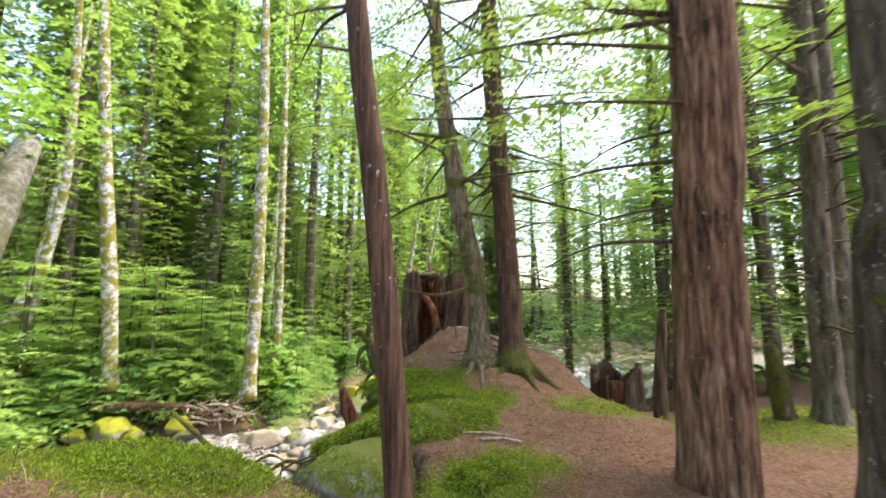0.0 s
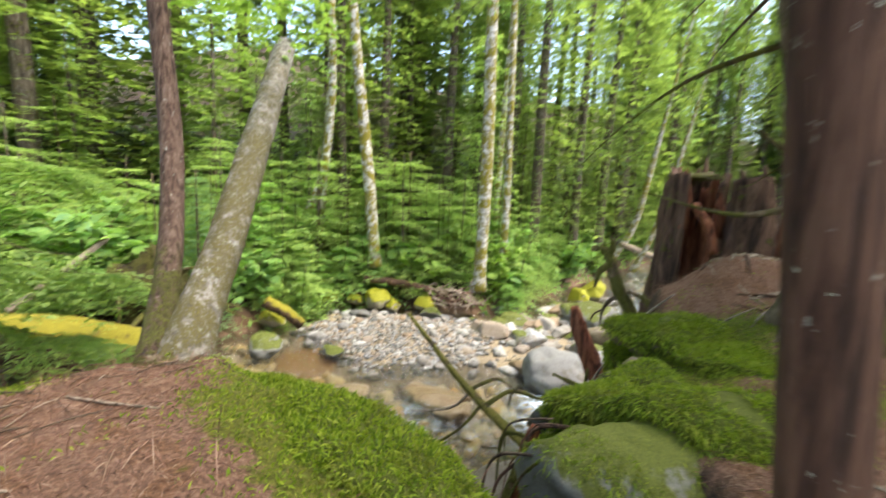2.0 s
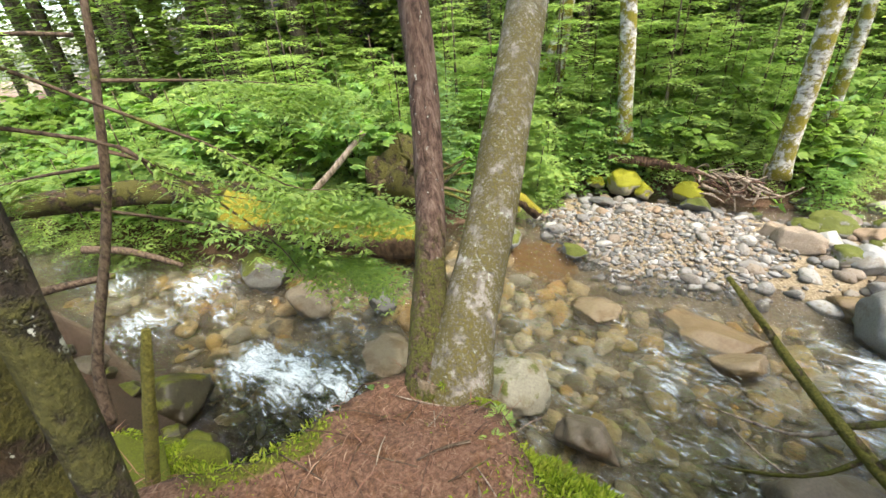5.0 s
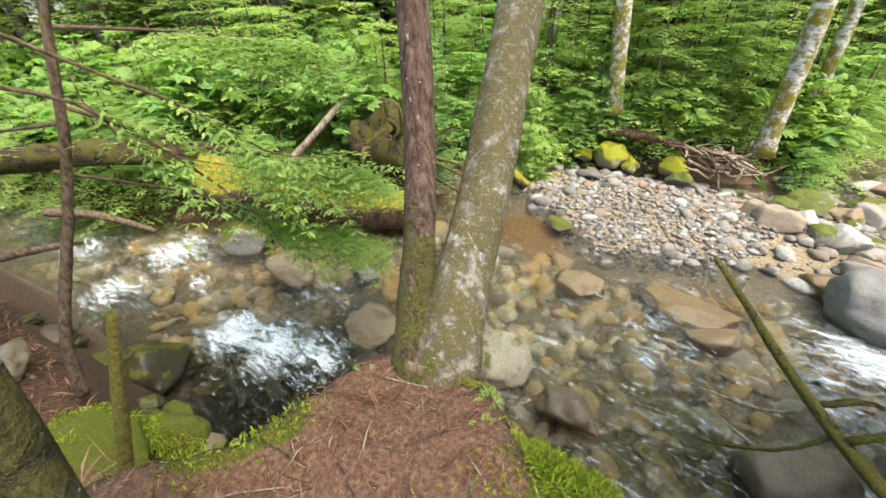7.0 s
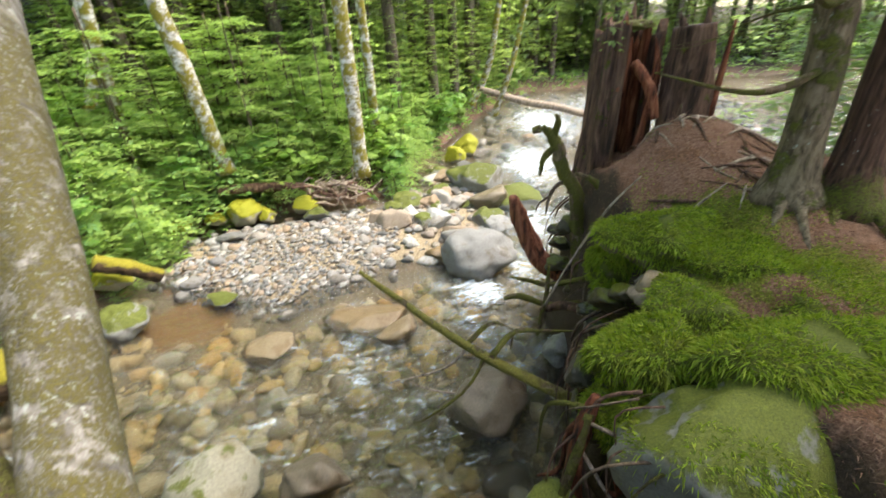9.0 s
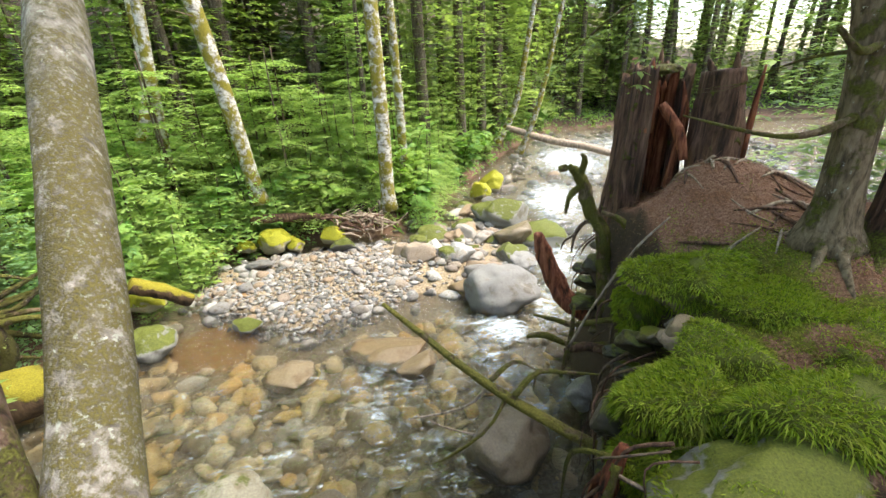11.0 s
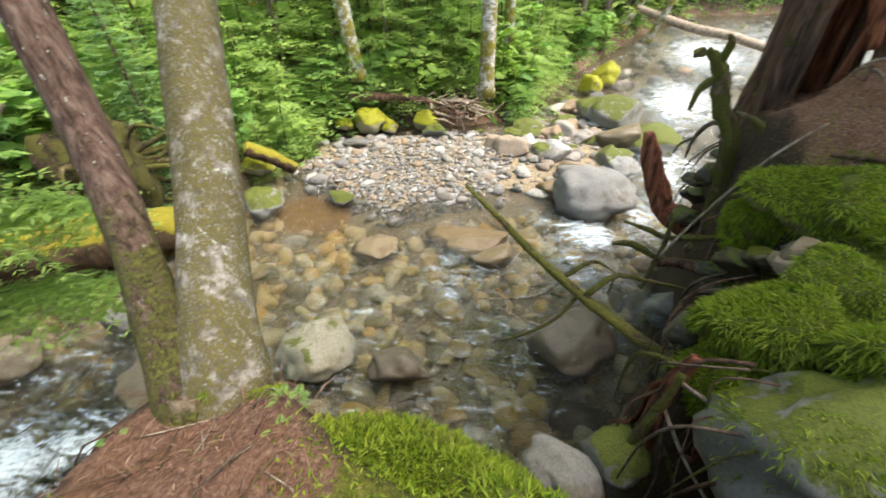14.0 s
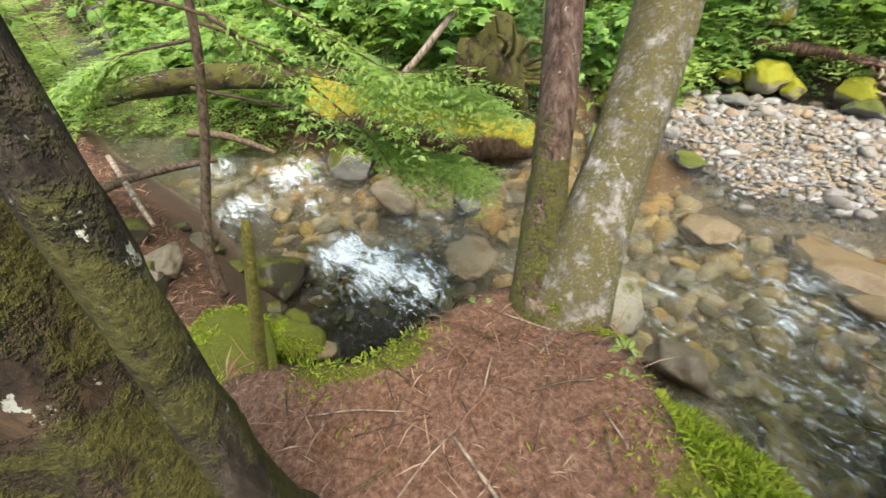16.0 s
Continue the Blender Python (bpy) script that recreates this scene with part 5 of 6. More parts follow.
# near bank behind and beside the path, only dimly seen
for i, (x, y, s) in enumerate([(7.5, -1, 1.1), (20, 9, 1.1), (3.5, -5, 1.0), (-4, -6, 1.1), (-9, -7, 1.0), (-14, -9, 1.0), (9, -6, 1.0), (-1, -8, 1.0), (11, 11.5, 0.9), (26, 12, 1.2), (18, 15, 0.9)]):
    plant("conifer_tree", x, y, TALL[i % 4], s, i * 1.7, "tall dark hemlock on the near bank", "tree", "conifers behind the path")

rng = np.random.default_rng(99)
count = {"s": 0, "b": 0, "f": 0}
tries = 0
while tries < 4000 and count["s"] < 340:
    tries += 1
    x, y = rng.uniform(-22, 0), rng.uniform(-7, 42)
    f = float(inside(FAR_SHORE, np.array([x]), np.array([y]))[0])
    lo = 0.5
    if f < lo or f > 10 or rng.uniform() > 1.25 * math.exp(-f / 6) or (y > 22 and rng.uniform() < 0.5):
        continue
    k = rng.uniform()
    if k < 0.2:
        plant("big_leaf_shrub", x, y, BIG_LEAF[tries % 3], rng.uniform(0.9, 1.5), rng.uniform(0, 6.28), "shrub with broad hand-shaped bright green leaves", "shrub", "big-leaved shrubs on the far bank", names=("stem", "leafage"))
    elif k < 0.36:
        plant("fern", x, y, FERNS[tries % 3], rng.uniform(0.7, 1.2), rng.uniform(0, 6.28), "arching green fern among the shrubs", "fern", "ferns on the far bank", names=("stalk", "frond"))
    else:
        plant("shrub", x, y, SHRUBS[tries % 6], rng.uniform(0.9, 1.8), rng.uniform(0, 6.28), "dense bright green leafy shrub", "shrub", "leafy shrubs on the far bank", names=("stem", "leafage"))
    count["s"] += 1


# ---- stumps, snags, logs and roots ----
def limb(name, pts, radii, mat, label, category, sides=10, rough=0.1, seed=0, group="", n=18):
    """A loose length of wood as one thing."""
    base = np.array(pts[0], float)
    ob = new(name, make_mesh(name, *tube(bend(pts, n) - base, radii, sides, rough, seed), mat))
    ob.location = base
    return tagged(ob, label, category, group)


def shell(centre, radius, wall, low, high, gap, gap_at, seed, flare=0.35, jag=0.35):
    """A hollow, splintered trunk wall, open on one side."""
    rng = np.random.default_rng(seed)
    n, rows = 44, 16
    ang = gap_at + gap / 2 + np.linspace(0, 2 * np.pi - gap, n)
    top = np.full(n, high) + jag * (0.5 * np.sin(ang * 2.3 + seed) + 0.35 * np.sin(ang * 5.1 + 2 * seed)) + rng.normal(0, jag * 0.16, n)
    rib = 1 + 0.07 * np.sin(ang * 9 + seed) + rng.normal(0, 0.03, n)
    V, F = [], []
    for inner in (0, 1):
        for i in range(rows):
            f = i / (rows - 1)
            z = low + (top - low) * f
            r = radius * rib * (1 + flare * (1 - f) ** 2.5) * (1 + 0.02 * rng.normal(size=n)) - inner * wall * (0.9 + 0.3 * rng.uniform(size=n)) * (1 - 0.45 * f)
            V.append(np.stack([centre[0] + r * np.cos(ang), centre[1] + r * np.sin(ang), z], 1))
    V = np.concatenate(V)
    o = rows * n
    for i in range(rows - 1):
        for j in range(n - 1):
            a, b, c, d = i * n + j, i * n + j + 1, (i + 1) * n + j + 1, (i + 1) * n + j
            F += [(a, b, c, d), (o + a, o + d, o + c, o + b)]
        a, d = i * n, (i + 1) * n
        F += [(a, d, o + d, o + a), (a + n - 1, o + a + n - 1, o + d + n - 1, d + n - 1)]
    t = (rows - 1) * n
    F += [(t + j, t + j + 1, o + t + j + 1, o + t + j) for j in range(n - 1)]
    return list(V), F


stump = empty("rotten_stump", (-0.45, 8.0, 0.2), "tall hollow rotten cedar stump, red inside, with a mossy rim", "stump")
so = np.array([-0.45, 8.0, 0.2])
part("shell", make_mesh("shell", *shell((-0.12, 0.18), 0.4, 0.13, -0.6, 1.6, 1.3, -1.1, 4), STUMP_BARK), stump)
part("core", make_mesh("core", *shell((-0.1, 0.22), 0.27, 0.12, -0.5, 1.4, 2.2, -0.9, 7, 0.2, 0.4), ROTTEN), stump, "crumbling red heartwood")
part("slab", make_mesh("slab", *tube(bend([(0.62, -0.18, 0.1), (0.58, -0.16, 1.0), (0.52, -0.15, 1.62)], 14), [0.34, 0.3, 0.25, 0.22], 22, 0.1, 6, 9), STUMP_BARK), stump, "standing dark slab of weathered wood")
for k, (x, y, z0, z1, r, m) in enumerate([(0.42, -0.1, 1.4, 1.74, 0.07, STUMP_BARK), (0.62, -0.22, 1.4, 1.8, 0.06, STUMP_BARK), (0.86, -0.3, 0.6, 1.66, 0.05, ROTTEN), (0.22, 0.0, 0.8, 1.5, 0.07, ROTTEN), (-0.4, 0.0, 1.3, 1.66, 0.06, STUMP_BARK), (0.12, -0.2, 0.2, 1.35, 0.06, ROTTEN), (-0.2, -0.15, 0.9, 1.75, 0.06, ROTTEN)]):
    part("splinter", make_mesh("splinter", *tube(bend([(x, y, z0), (x + 0.02, y, (z0 + z1) / 2), (x + 0.05 * (k % 3 - 1), y + 0.03, z1)], 7), [r, r * 0.8, 0.012], 6, 0.15, k), m), stump)
part("brace", make_mesh("brace", *tube(bend([(-0.1, -0.2, 1.25), (0.1, -0.32, 0.95), (0.2, -0.4, 0.6)], 9), [0.06, 0.07, 0.05], 8, 0.15, 2), ROTTEN), stump, "slanting red splinter across the hollow")
v, f = lump(3, 71, 0.5, 0.35)
part("moss_cap", make_mesh("moss_cap", v * np.array([0.34, 0.22, 0.2]) + np.array([-0.12, 0.2, 1.64]), f, MOSS_WOOD), stump, "cushion of moss on the rim")

low = empty("decayed_stump", (2.95, 7.6, -0.6), "low decayed brown stump crumbling into the slope", "stump")
part("shell", make_mesh("shell", *shell((0, 0), 0.42, 0.16, -0.4, 0.7, 0.7, -2.0, 3, 0.2, 0.18), STUMP_BARK), low)
part("heart", make_mesh("heart", *tube(bend([(0, 0, -0.3), (0, 0, 0.5)], 6), [0.32, 0.3, 0.2], 14, 0.2, 3), ROTTEN), low)
limb("snag", [(2.82, 5.85, -0.6), (2.85, 5.83, 0.3), (2.91, 5.81, 1.0), (2.93, 5.8, 1.18)], [0.09, 0.08, 0.07, 0.04], STUMP_BARK, "dark broken snag standing on the slope", "snag", 12, 0.12, 5)
limb("snag", [(3.55, 4.6, -0.1), (3.5, 4.6, 0.4), (3.45, 4.62, 0.85)], [0.11, 0.09, 0.06], MOSS_WOOD, "short mossy snag beside a thin conifer", "snag", 12, 0.12, 6)

limb("broken_stub", [(-1.2, 7.25, -1.35), (-1.52, 7.42, -1.2), (-1.72, 7.48, -0.85), (-1.88, 7.5, -0.5), (-1.97, 7.5, -0.22)], [0.13, 0.14, 0.12, 0.11, 0.06], ROTTEN, "broken dark red stub of a fallen limb above the rapids", "dead wood", 14, 0.2, 3)
knee = limb("mossy_root", [(-1.0, 7.0, -1.2), (-1.1, 7.2, -0.6), (-1.15, 7.23, -0.1), (-1.32, 7.25, 0.2), (-1.43, 7.27, 0.5), (-1.52, 7.28, 0.68), (-1.62, 7.3, 0.76), (-1.76, 7.3, 0.73)], [0.12, 0.1, 0.085, 0.075, 0.07, 0.065, 0.05, 0.03], MOSS_WOOD, "gnarled mossy root curling up over the creek", "root", 14, 0.36, 4, n=30)
for k, (pts, r) in enumerate([([(-1.46, 7.27, 0.55), (-1.6, 7.2, 0.42), (-1.64, 7.18, 0.2)], 0.045), ([(-1.2, 7.24, 0.05), (-1.38, 7.2, 0.08), (-1.5, 7.2, -0.1), (-1.52, 7.2, -0.35)], 0.028), ([(-0.95, 7.1, -0.7), (-0.8, 7.12, -0.2), (-0.95, 7.15, 0.12), (-1.2, 7.24, 0.2)], 0.06), ([(-1.5, 7.2, -0.1), (-1.62, 7.2, -0.2), (-1.66, 7.2, -0.32)], 0.016), ([(-1.5, 7.28, 0.66), (-1.46, 7.24, 0.85), (-1.5, 7.2, 0.95)], 0.05)]):
    part("root_arm", make_mesh("root_arm", *tube(bend(pts, 10) - np.array([-1.0, 7.0, -1.2]), [r, r * 0.9, r * 0.4], 8, 0.2, k), MOSS_WOOD if r > 0.03 else TWIG), knee)

dead = limb("dead_branch", [(-1.45, 4.6, -0.95), (-2.0, 4.72, -0.78), (-2.6, 4.86, -0.5), (-3.05, 4.97, -0.22), (-3.38, 5.05, -0.03)], [0.05, 0.045, 0.038, 0.03, 0.02], PALE_MOSS_WOOD, "moss-covered dead branch reaching out over the water", "branch", 10, 0.14, 8)
db = np.array([-1.45, 4.6, -0.95])
for k, (pts, r) in enumerate([([(-2.35, 4.8, -0.62), (-2.55, 4.75, -0.85), (-2.9, 4.7, -0.98), (-3.1, 4.7, -1.05)], 0.022), ([(-2.2, 4.77, -0.7), (-2.35, 4.6, -0.95), (-2.7, 4.5, -1.25), (-2.85, 4.5, -1.35)], 0.022), ([(-2.15, 4.75, -0.7), (-1.95, 4.95, -0.55), (-1.7, 5.05, -0.6), (-1.4, 5.1, -0.62)], 0.04), ([(-1.95, 4.95, -0.55), (-1.97, 4.93, -0.75)], 0.02), ([(-2.35, 4.82, -0.6), (-2.15, 5.0, -0.5), (-1.95, 4.97, -0.54)], 0.03)]):
    part("twig", make_mesh("twig", *tube(bend(pts, 9) - db, [r * 0.8, r * 0.55, r * 0.2], 7, 0.3, k), MOSS_WOOD if k else DEAD_WOOD), dead)
for k, (pts, r, m) in enumerate([([(-1.98, 6.6, -1.0), (-1.7, 6.6, -1.05), (-1.46, 6.57, -1.08), (-1.0, 6.5, -0.9)], 0.035, MOSS_WOOD), ([(-2.05, 6.6, -1.35), (-1.8, 6.6, -1.3), (-1.5, 6.58, -1.4), (-1.05, 6.5, -1.3)], 0.045, MOSS_WOOD), ([(-1.55, 6.58, -1.5), (-1.3, 6.5, -1.35), (-1.1, 6.4, -1.3)], 0.06, STUMP_BARK),
                                 ([(-0.62, 6.5, 0.42), (-0.95, 6.4, 0.05), (-1.3, 6.3, -0.6), (-1.55, 6.2, -1.15)], 0.016, DEAD_WOOD), ([(-1.5, 6.5, -0.75), (-1.52, 6.4, -1.2), (-1.6, 6.3, -1.7)], 0.03, MOSS_WOOD)]):
    limb("root", pts, [r * 0.5, r, r * 0.9, r], m, "mossy root poking out of the undercut bank", "root", 8, 0.2, 20 + k, "roots of the undercut bank")
rng = np.random.default_rng(31)
for k in range(15):
    x0, y0 = rng.uniform(-1.5, -1.0), rng.uniform(2.75, 4.5)
    if y0 < 3.2:
        x0 = rng.uniform(-1.3, -0.7)
    z0 = rng.uniform(-0.6, -0.15)
    dx, dy, dz = rng.uniform(-0.35, 0.1), rng.uniform(-0.3, 0.3), rng.uniform(-1.2, -0.5)
    r = rng.uniform(0.005, 0.015)
    limb("root", [(x0 + 0.25, y0, z0 + 0.1), (x0, y0, z0), (x0 + dx * 0.5 + rng.normal(0, 0.06), y0 + dy * 0.5, z0 + dz * 0.35), (x0 + dx, y0 + dy, z0 + dz)], [r, r, r * 0.8, r * 0.4], (MOSS_WOOD, STUMP_BARK, TWIG, STUMP_BARK)[k % 4], "twisted bare root hanging from the washed-out bank", "root", 7, 0.2, 60 + k, "hanging roots", 12)
for k, (x, y, z, r, m) in enumerate([(-1.95, 3.6, -1.35, 0.24, GREY_STONE), (-1.65, 3.75, -1.2, 0.2, BOULDER_MOSS), (-2.3, 3.1, -1.5, 0.22, GREY_STONE), (-2.95, 3.3, -1.5, 0.2, DARK_STONE), (-0.82, 5.08, -0.06, 0.13, TAN_STONE), (-0.98, 5.2, -0.22, 0.12, POOL_STONE), (-0.8, 5.25, -0.16, 0.1, GREY_STONE), (-1.05, 5.35, -0.4, 0.16, POOL_STONE), (-2.85, 2.74, -0.3, 0.11, TAN_STONE), (-2.62, 2.72, -0.38, 0.13, GREY_STONE), (-2.95, 2.82, -0.5, 0.14, POOL_STONE)]):
    boulder("bank_rock", x, y, z, r * 1.2, r, r * 0.9, m, "rock wedged among roots below the bank", k, k * 0.8, "rocks in the bank")

stub = limb("root_stub", [(-1.4, 4.05, -0.3), (-1.46, 4.02, -0.55), (-1.5, 3.95, -0.95), (-1.42, 3.85, -1.5)], [0.03, 0.065, 0.06, 0.05], ROTTEN, "decayed red-brown root stub hung with moss and rootlets", "root", 12, 0.28, 77)
sb = np.array([-1.4, 4.05, -0.3])
for k, (pts, r, m) in enumerate([([(-1.44, 4.0, -0.42), (-1.5, 3.9, -0.7), (-1.6, 3.8, -1.1), (-1.62, 3.75, -1.5)], 0.035, MOSS_WOOD), ([(-1.46, 4.0, -0.5), (-1.2, 3.9, -0.52), (-0.95, 3.85, -0.48)], 0.016, DEAD_WOOD), ([(-1.48, 3.98, -0.75), (-1.25, 3.7, -0.95), (-0.95, 3.4, -1.05), (-0.7, 3.2, -1.08)], 0.014, DEAD_WOOD),
                                 ([(-1.5, 3.98, -0.6), (-1.66, 3.95, -0.85), (-1.7, 3.85, -1.3)], 0.012, STUMP_BARK), ([(-1.46, 3.95, -0.85), (-1.38, 3.75, -1.15), (-1.42, 3.6, -1.45)], 0.012, STUMP_BARK), ([(-1.42, 4.02, -0.4), (-1.6, 4.1, -0.45), (-1.72, 4.15, -0.6), (-1.74, 4.15, -1.1)], 0.02, MOSS_WOOD), ([(-1.44, 3.9, -1.0), (-1.25, 3.8, -1.3), (-1.2, 3.7, -1.6)], 0.018, MOSS_WOOD)]):
    part("rootlet", make_mesh("rootlet", *tube(bend(pts, 12) - sb, [r, r * 0.9, r * 0.35], 7, 0.3, 30 + k), m), stub)
for k in range(8):
    x0, y0, z0 = rng.uniform(-1.5, -1.1), rng.uniform(3.9, 5.4), rng.uniform(-1.0, -0.5)
    d = rng.uniform(0.4, 0.9)
    r = rng.uniform(0.008, 0.028)
    limb("root", [(x0 + 0.35, y0 + 0.1, z0 + 0.2), (x0, y0, z0), (x0 - 0.08 + rng.normal(0, 0.06), y0 + rng.normal(0, 0.08), z0 - d * 0.5), (x0 + rng.normal(0, 0.1), y0 + rng.normal(0, 0.1), z0 - d)], [r, r, r * 0.8, r * 0.4], (STUMP_BARK, TWIG, ROTTEN, TWIG)[k % 4], "twisted bare root hanging from the washed-out bank", "root", 7, 0.25, 240 + k, "hanging roots", 12)

limb("thin_stick", [(-3.2, 5.6, -2.0), (-3.0, 5.62, -2.12), (-2.6, 5.7, -2.25), (-2.1, 5.75, -2.2)], [0.006, 0.01, 0.012, 0.012], DEAD_WOOD, "thin pale stick bowed above the water", "stick", 6, 0.1, 2)
limb("mossy_log", [(-9.75, 1.5, -0.62), (-9.4, 2.4, -0.95), (-9.0, 3.6, -1.35), (-8.5, 5.05, -1.85)], [0.36, 0.4, 0.4, 0.33], MOSS_LOG, "fallen log thick with yellow moss across the creek's edge", "log", 22, 0.14, 9, n=26)
limb("mossy_log", [(-10.4, -2.6, 0.05), (-10.6, -0.8, -0.05), (-10.8, 0.9, -0.35), (-10.4, 2.6, -0.7)], [0.2, 0.21, 0.2, 0.17], OLD_BARK, "long mossy log lying under the shrubs", "log", 20, 0.14, 10, n=26)
limb("pale_stick", [(-9.75, 2.9, -0.75), (-9.5, 3.5, -0.2), (-9.25, 4.1, 0.4)], [0.065, 0.06, 0.05], DEAD_WOOD, "pale bare pole leaning against the root mass", "pole", 10, 0.06, 3)
ball_ = empty("root_mass", (-9.6, 4.9, -0.9), "dark upturned root mass hung with moss", "root mass")
v, f = lump(4, 88, 0.7, 1.0)
part("earth", make_mesh("earth", v * np.array([0.5, 0.75, 0.9]), f, OLD_BARK), ball_)
for k in range(16):
    a = rng.uniform(0, 6.28)
    d = np.array([rng.uniform(0.2, 0.9), math.cos(a) * 0.9, math.sin(a) * 0.9])
    part("root", make_mesh("root", *tube(bend([d * 0.4, d * 0.8 + rng.normal(0, 0.1, 3), d * 1.25 + rng.normal(0, 0.2, 3) - np.array([0, 0, 0.2])], 8), [0.06, 0.04, 0.012], 7, 0.2, k), (OLD_BARK, MOSS_WOOD)[k % 2]), ball_)
limb("bank_log", [(-9.1, 10.5, -1.35), (-8.3, 11.1, -1.45), (-7.4, 11.65, -1.6)], [0.12, 0.13, 0.08], STUMP_BARK, "reddish-brown log lying above the mossy rocks", "log", 12, 0.14, 4)
limb("mossy_log", [(-8.95, 6.95, -1.3), (-8.7, 7.3, -1.6), (-8.45, 7.6, -1.95)], [0.14, 0.15, 0.12], MOSS_LOG, "short log end covered in yellow moss", "log", 14, 0.14, 5)
limb("fallen_log", [(-3.6, 24.1, -0.9), (-1.5, 23.9, -1.5), (0.4, 23.8, -1.85), (2.0, 23.7, -2.3)], [0.14, 0.17, 0.18, 0.18], DEAD_WOOD, "pale fallen trunk lying across the creek upstream", "log", 10, 0.08, 6)
for k, (a, b, r) in enumerate([((-7.3, -1.7, -0.35), (-8.15, 0.1, -0.55), 0.06), ((-8.5, -1.2, -0.3), (-6.9, -0.5, -0.6), 0.035), ((-9.3, -0.4, -0.5), (-8.8, 0.75, -0.95), 0.06), ((-6.8, -1.2, -0.4), (-6.2, -0.2, -0.9), 0.03), ((-8.9, -2.4, -0.1), (-7.6, -1.1, -0.45), 0.05), ((-7.9, -1.3, -0.25), (-7.0, -1.0, -0.5), 0.025)]):
    m_ = ((a[0] + b[0]) / 2, (a[1] + b[1]) / 2, (a[2] + b[2]) / 2 + 0.1)
    limb("fallen_branch", [a, m_, b], [r, r, r * 0.6], DEAD_WOOD if k % 2 else TWIG, "bare fallen branch on the needle-covered bank", "branch", 8, 0.1, 80 + k, "fallen branches on the bank")

pile = empty("driftwood_pile", (-6.75, 11.9, -2.0), "tangled heap of bleached driftwood sticks against the birch", "driftwood")
for k in range(58):
    a = rng.normal(0.3, 0.75)
    L = rng.uniform(0.35, 1.1)
    c = rng.normal(0, 1, 3) * np.array([0.42, 0.3, 0.12]) + np.array([0, 0, 0.22])
    d = np.array([math.cos(a), math.sin(a) * 0.8, rng.normal(0, 0.35)]) * L / 2
    r = rng.uniform(0.012, 0.04)
    part("stick", make_mesh("stick", *tube(bend([c - d, c + rng.normal(0, 0.04, 3), c + d], 6), [r, r, r * 0.5], 6, 0.1, k), (DEAD_WOOD, DEAD_WOOD, STUMP_BARK)[k % 3]), pile)

# mossy ledge and stick beside the pool
limb("mossy_stick", [(-3.62, 0.98, -0.1), (-3.66, 1.05, 0.25), (-3.7, 1.16, 0.6), (-3.76, 1.28, 0.98)], [0.038, 0.03, 0.024, 0.018], PALE_MOSS_WOOD, "upright stick wrapped in yellow-green moss", "stick", 12, 0.14, 7)
boulder("mossy_ledge", -4.5, 0.45, -0.7, 0.55, 0.45, 0.42, MOSS_STONE_DEEP, "moss-draped ledge above the dark pool", 3, 0.4)
boulder("mossy_ledge", -4.95, 0.75, -0.95, 0.35, 0.25, 0.22, MOSS_STONE_DEEP, "small mossy ledge jutting over the pool", 4, 0.9)

# roots and stones in the undercut face below the stump
for k in range(16):
    y0 = rng.uniform(4.3, 8.2)
    x0 = float(np.interp(y0, [4.0, 4.9, 5.9, 7.0, 8.1], [-1.3, -1.05, -0.78, -0.95, -1.0])) + rng.uniform(-0.1, 0.12)
    z0 = rng.uniform(-1.0, -0.3)
    r = rng.uniform(0.006, 0.02)
    d = rng.uniform(0.2, 0.6)
    limb("root", [(x0 + 0.3, y0, z0 + 0.1), (x0 - 0.05, y0 + rng.normal(0, 0.05), z0), (x0 - 0.2 - d * 0.3, y0 + rng.normal(0, 0.15), z0 - d * 0.8), (x0 - 0.25 - d * 0.3, y0 + rng.normal(0, 0.25), z0 - d * 1.7)], [r, r, r * 0.8, r * 0.35], (TWIG, STUMP_BARK, STUMP_BARK, TWIG)[k % 4], "crooked root hanging down the undercut bank", "root", 7, 0.25, 160 + k, "hanging roots", 12)
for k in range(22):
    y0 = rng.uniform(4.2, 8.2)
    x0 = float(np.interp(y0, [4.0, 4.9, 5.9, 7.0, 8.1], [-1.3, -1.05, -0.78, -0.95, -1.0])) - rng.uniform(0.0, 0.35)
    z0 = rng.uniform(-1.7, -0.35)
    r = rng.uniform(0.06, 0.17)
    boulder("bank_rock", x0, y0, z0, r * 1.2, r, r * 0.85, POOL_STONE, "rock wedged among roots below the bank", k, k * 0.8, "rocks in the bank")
# twigs and roots crossing the mound before the stump
for k in range(34):
    x0, y0 = rng.uniform(-0.6, 0.9), rng.uniform(5.9, 7.6)
    a = rng.uniform(0, 6.28)
    L = rng.uniform(0.25, 0.7)
    pts = [(x0 + math.cos(a) * L * q, y0 + math.sin(a) * L * q) for q in (-0.5, 0.0, 0.5)]
    r = rng.uniform(0.008, 0.026)
    limb("root", [(px, py, ground_at(px, py) + r * h) for (px, py), h in zip(pts, (0.0, 1.0, 0.0))], [r * 0.6, r, r * 0.5], (DEAD_WOOD, STUMP_BARK)[k % 2], "surface root crossing the needle-covered mound", "root", 7, 0.2, 190 + k, "surface roots", 10)

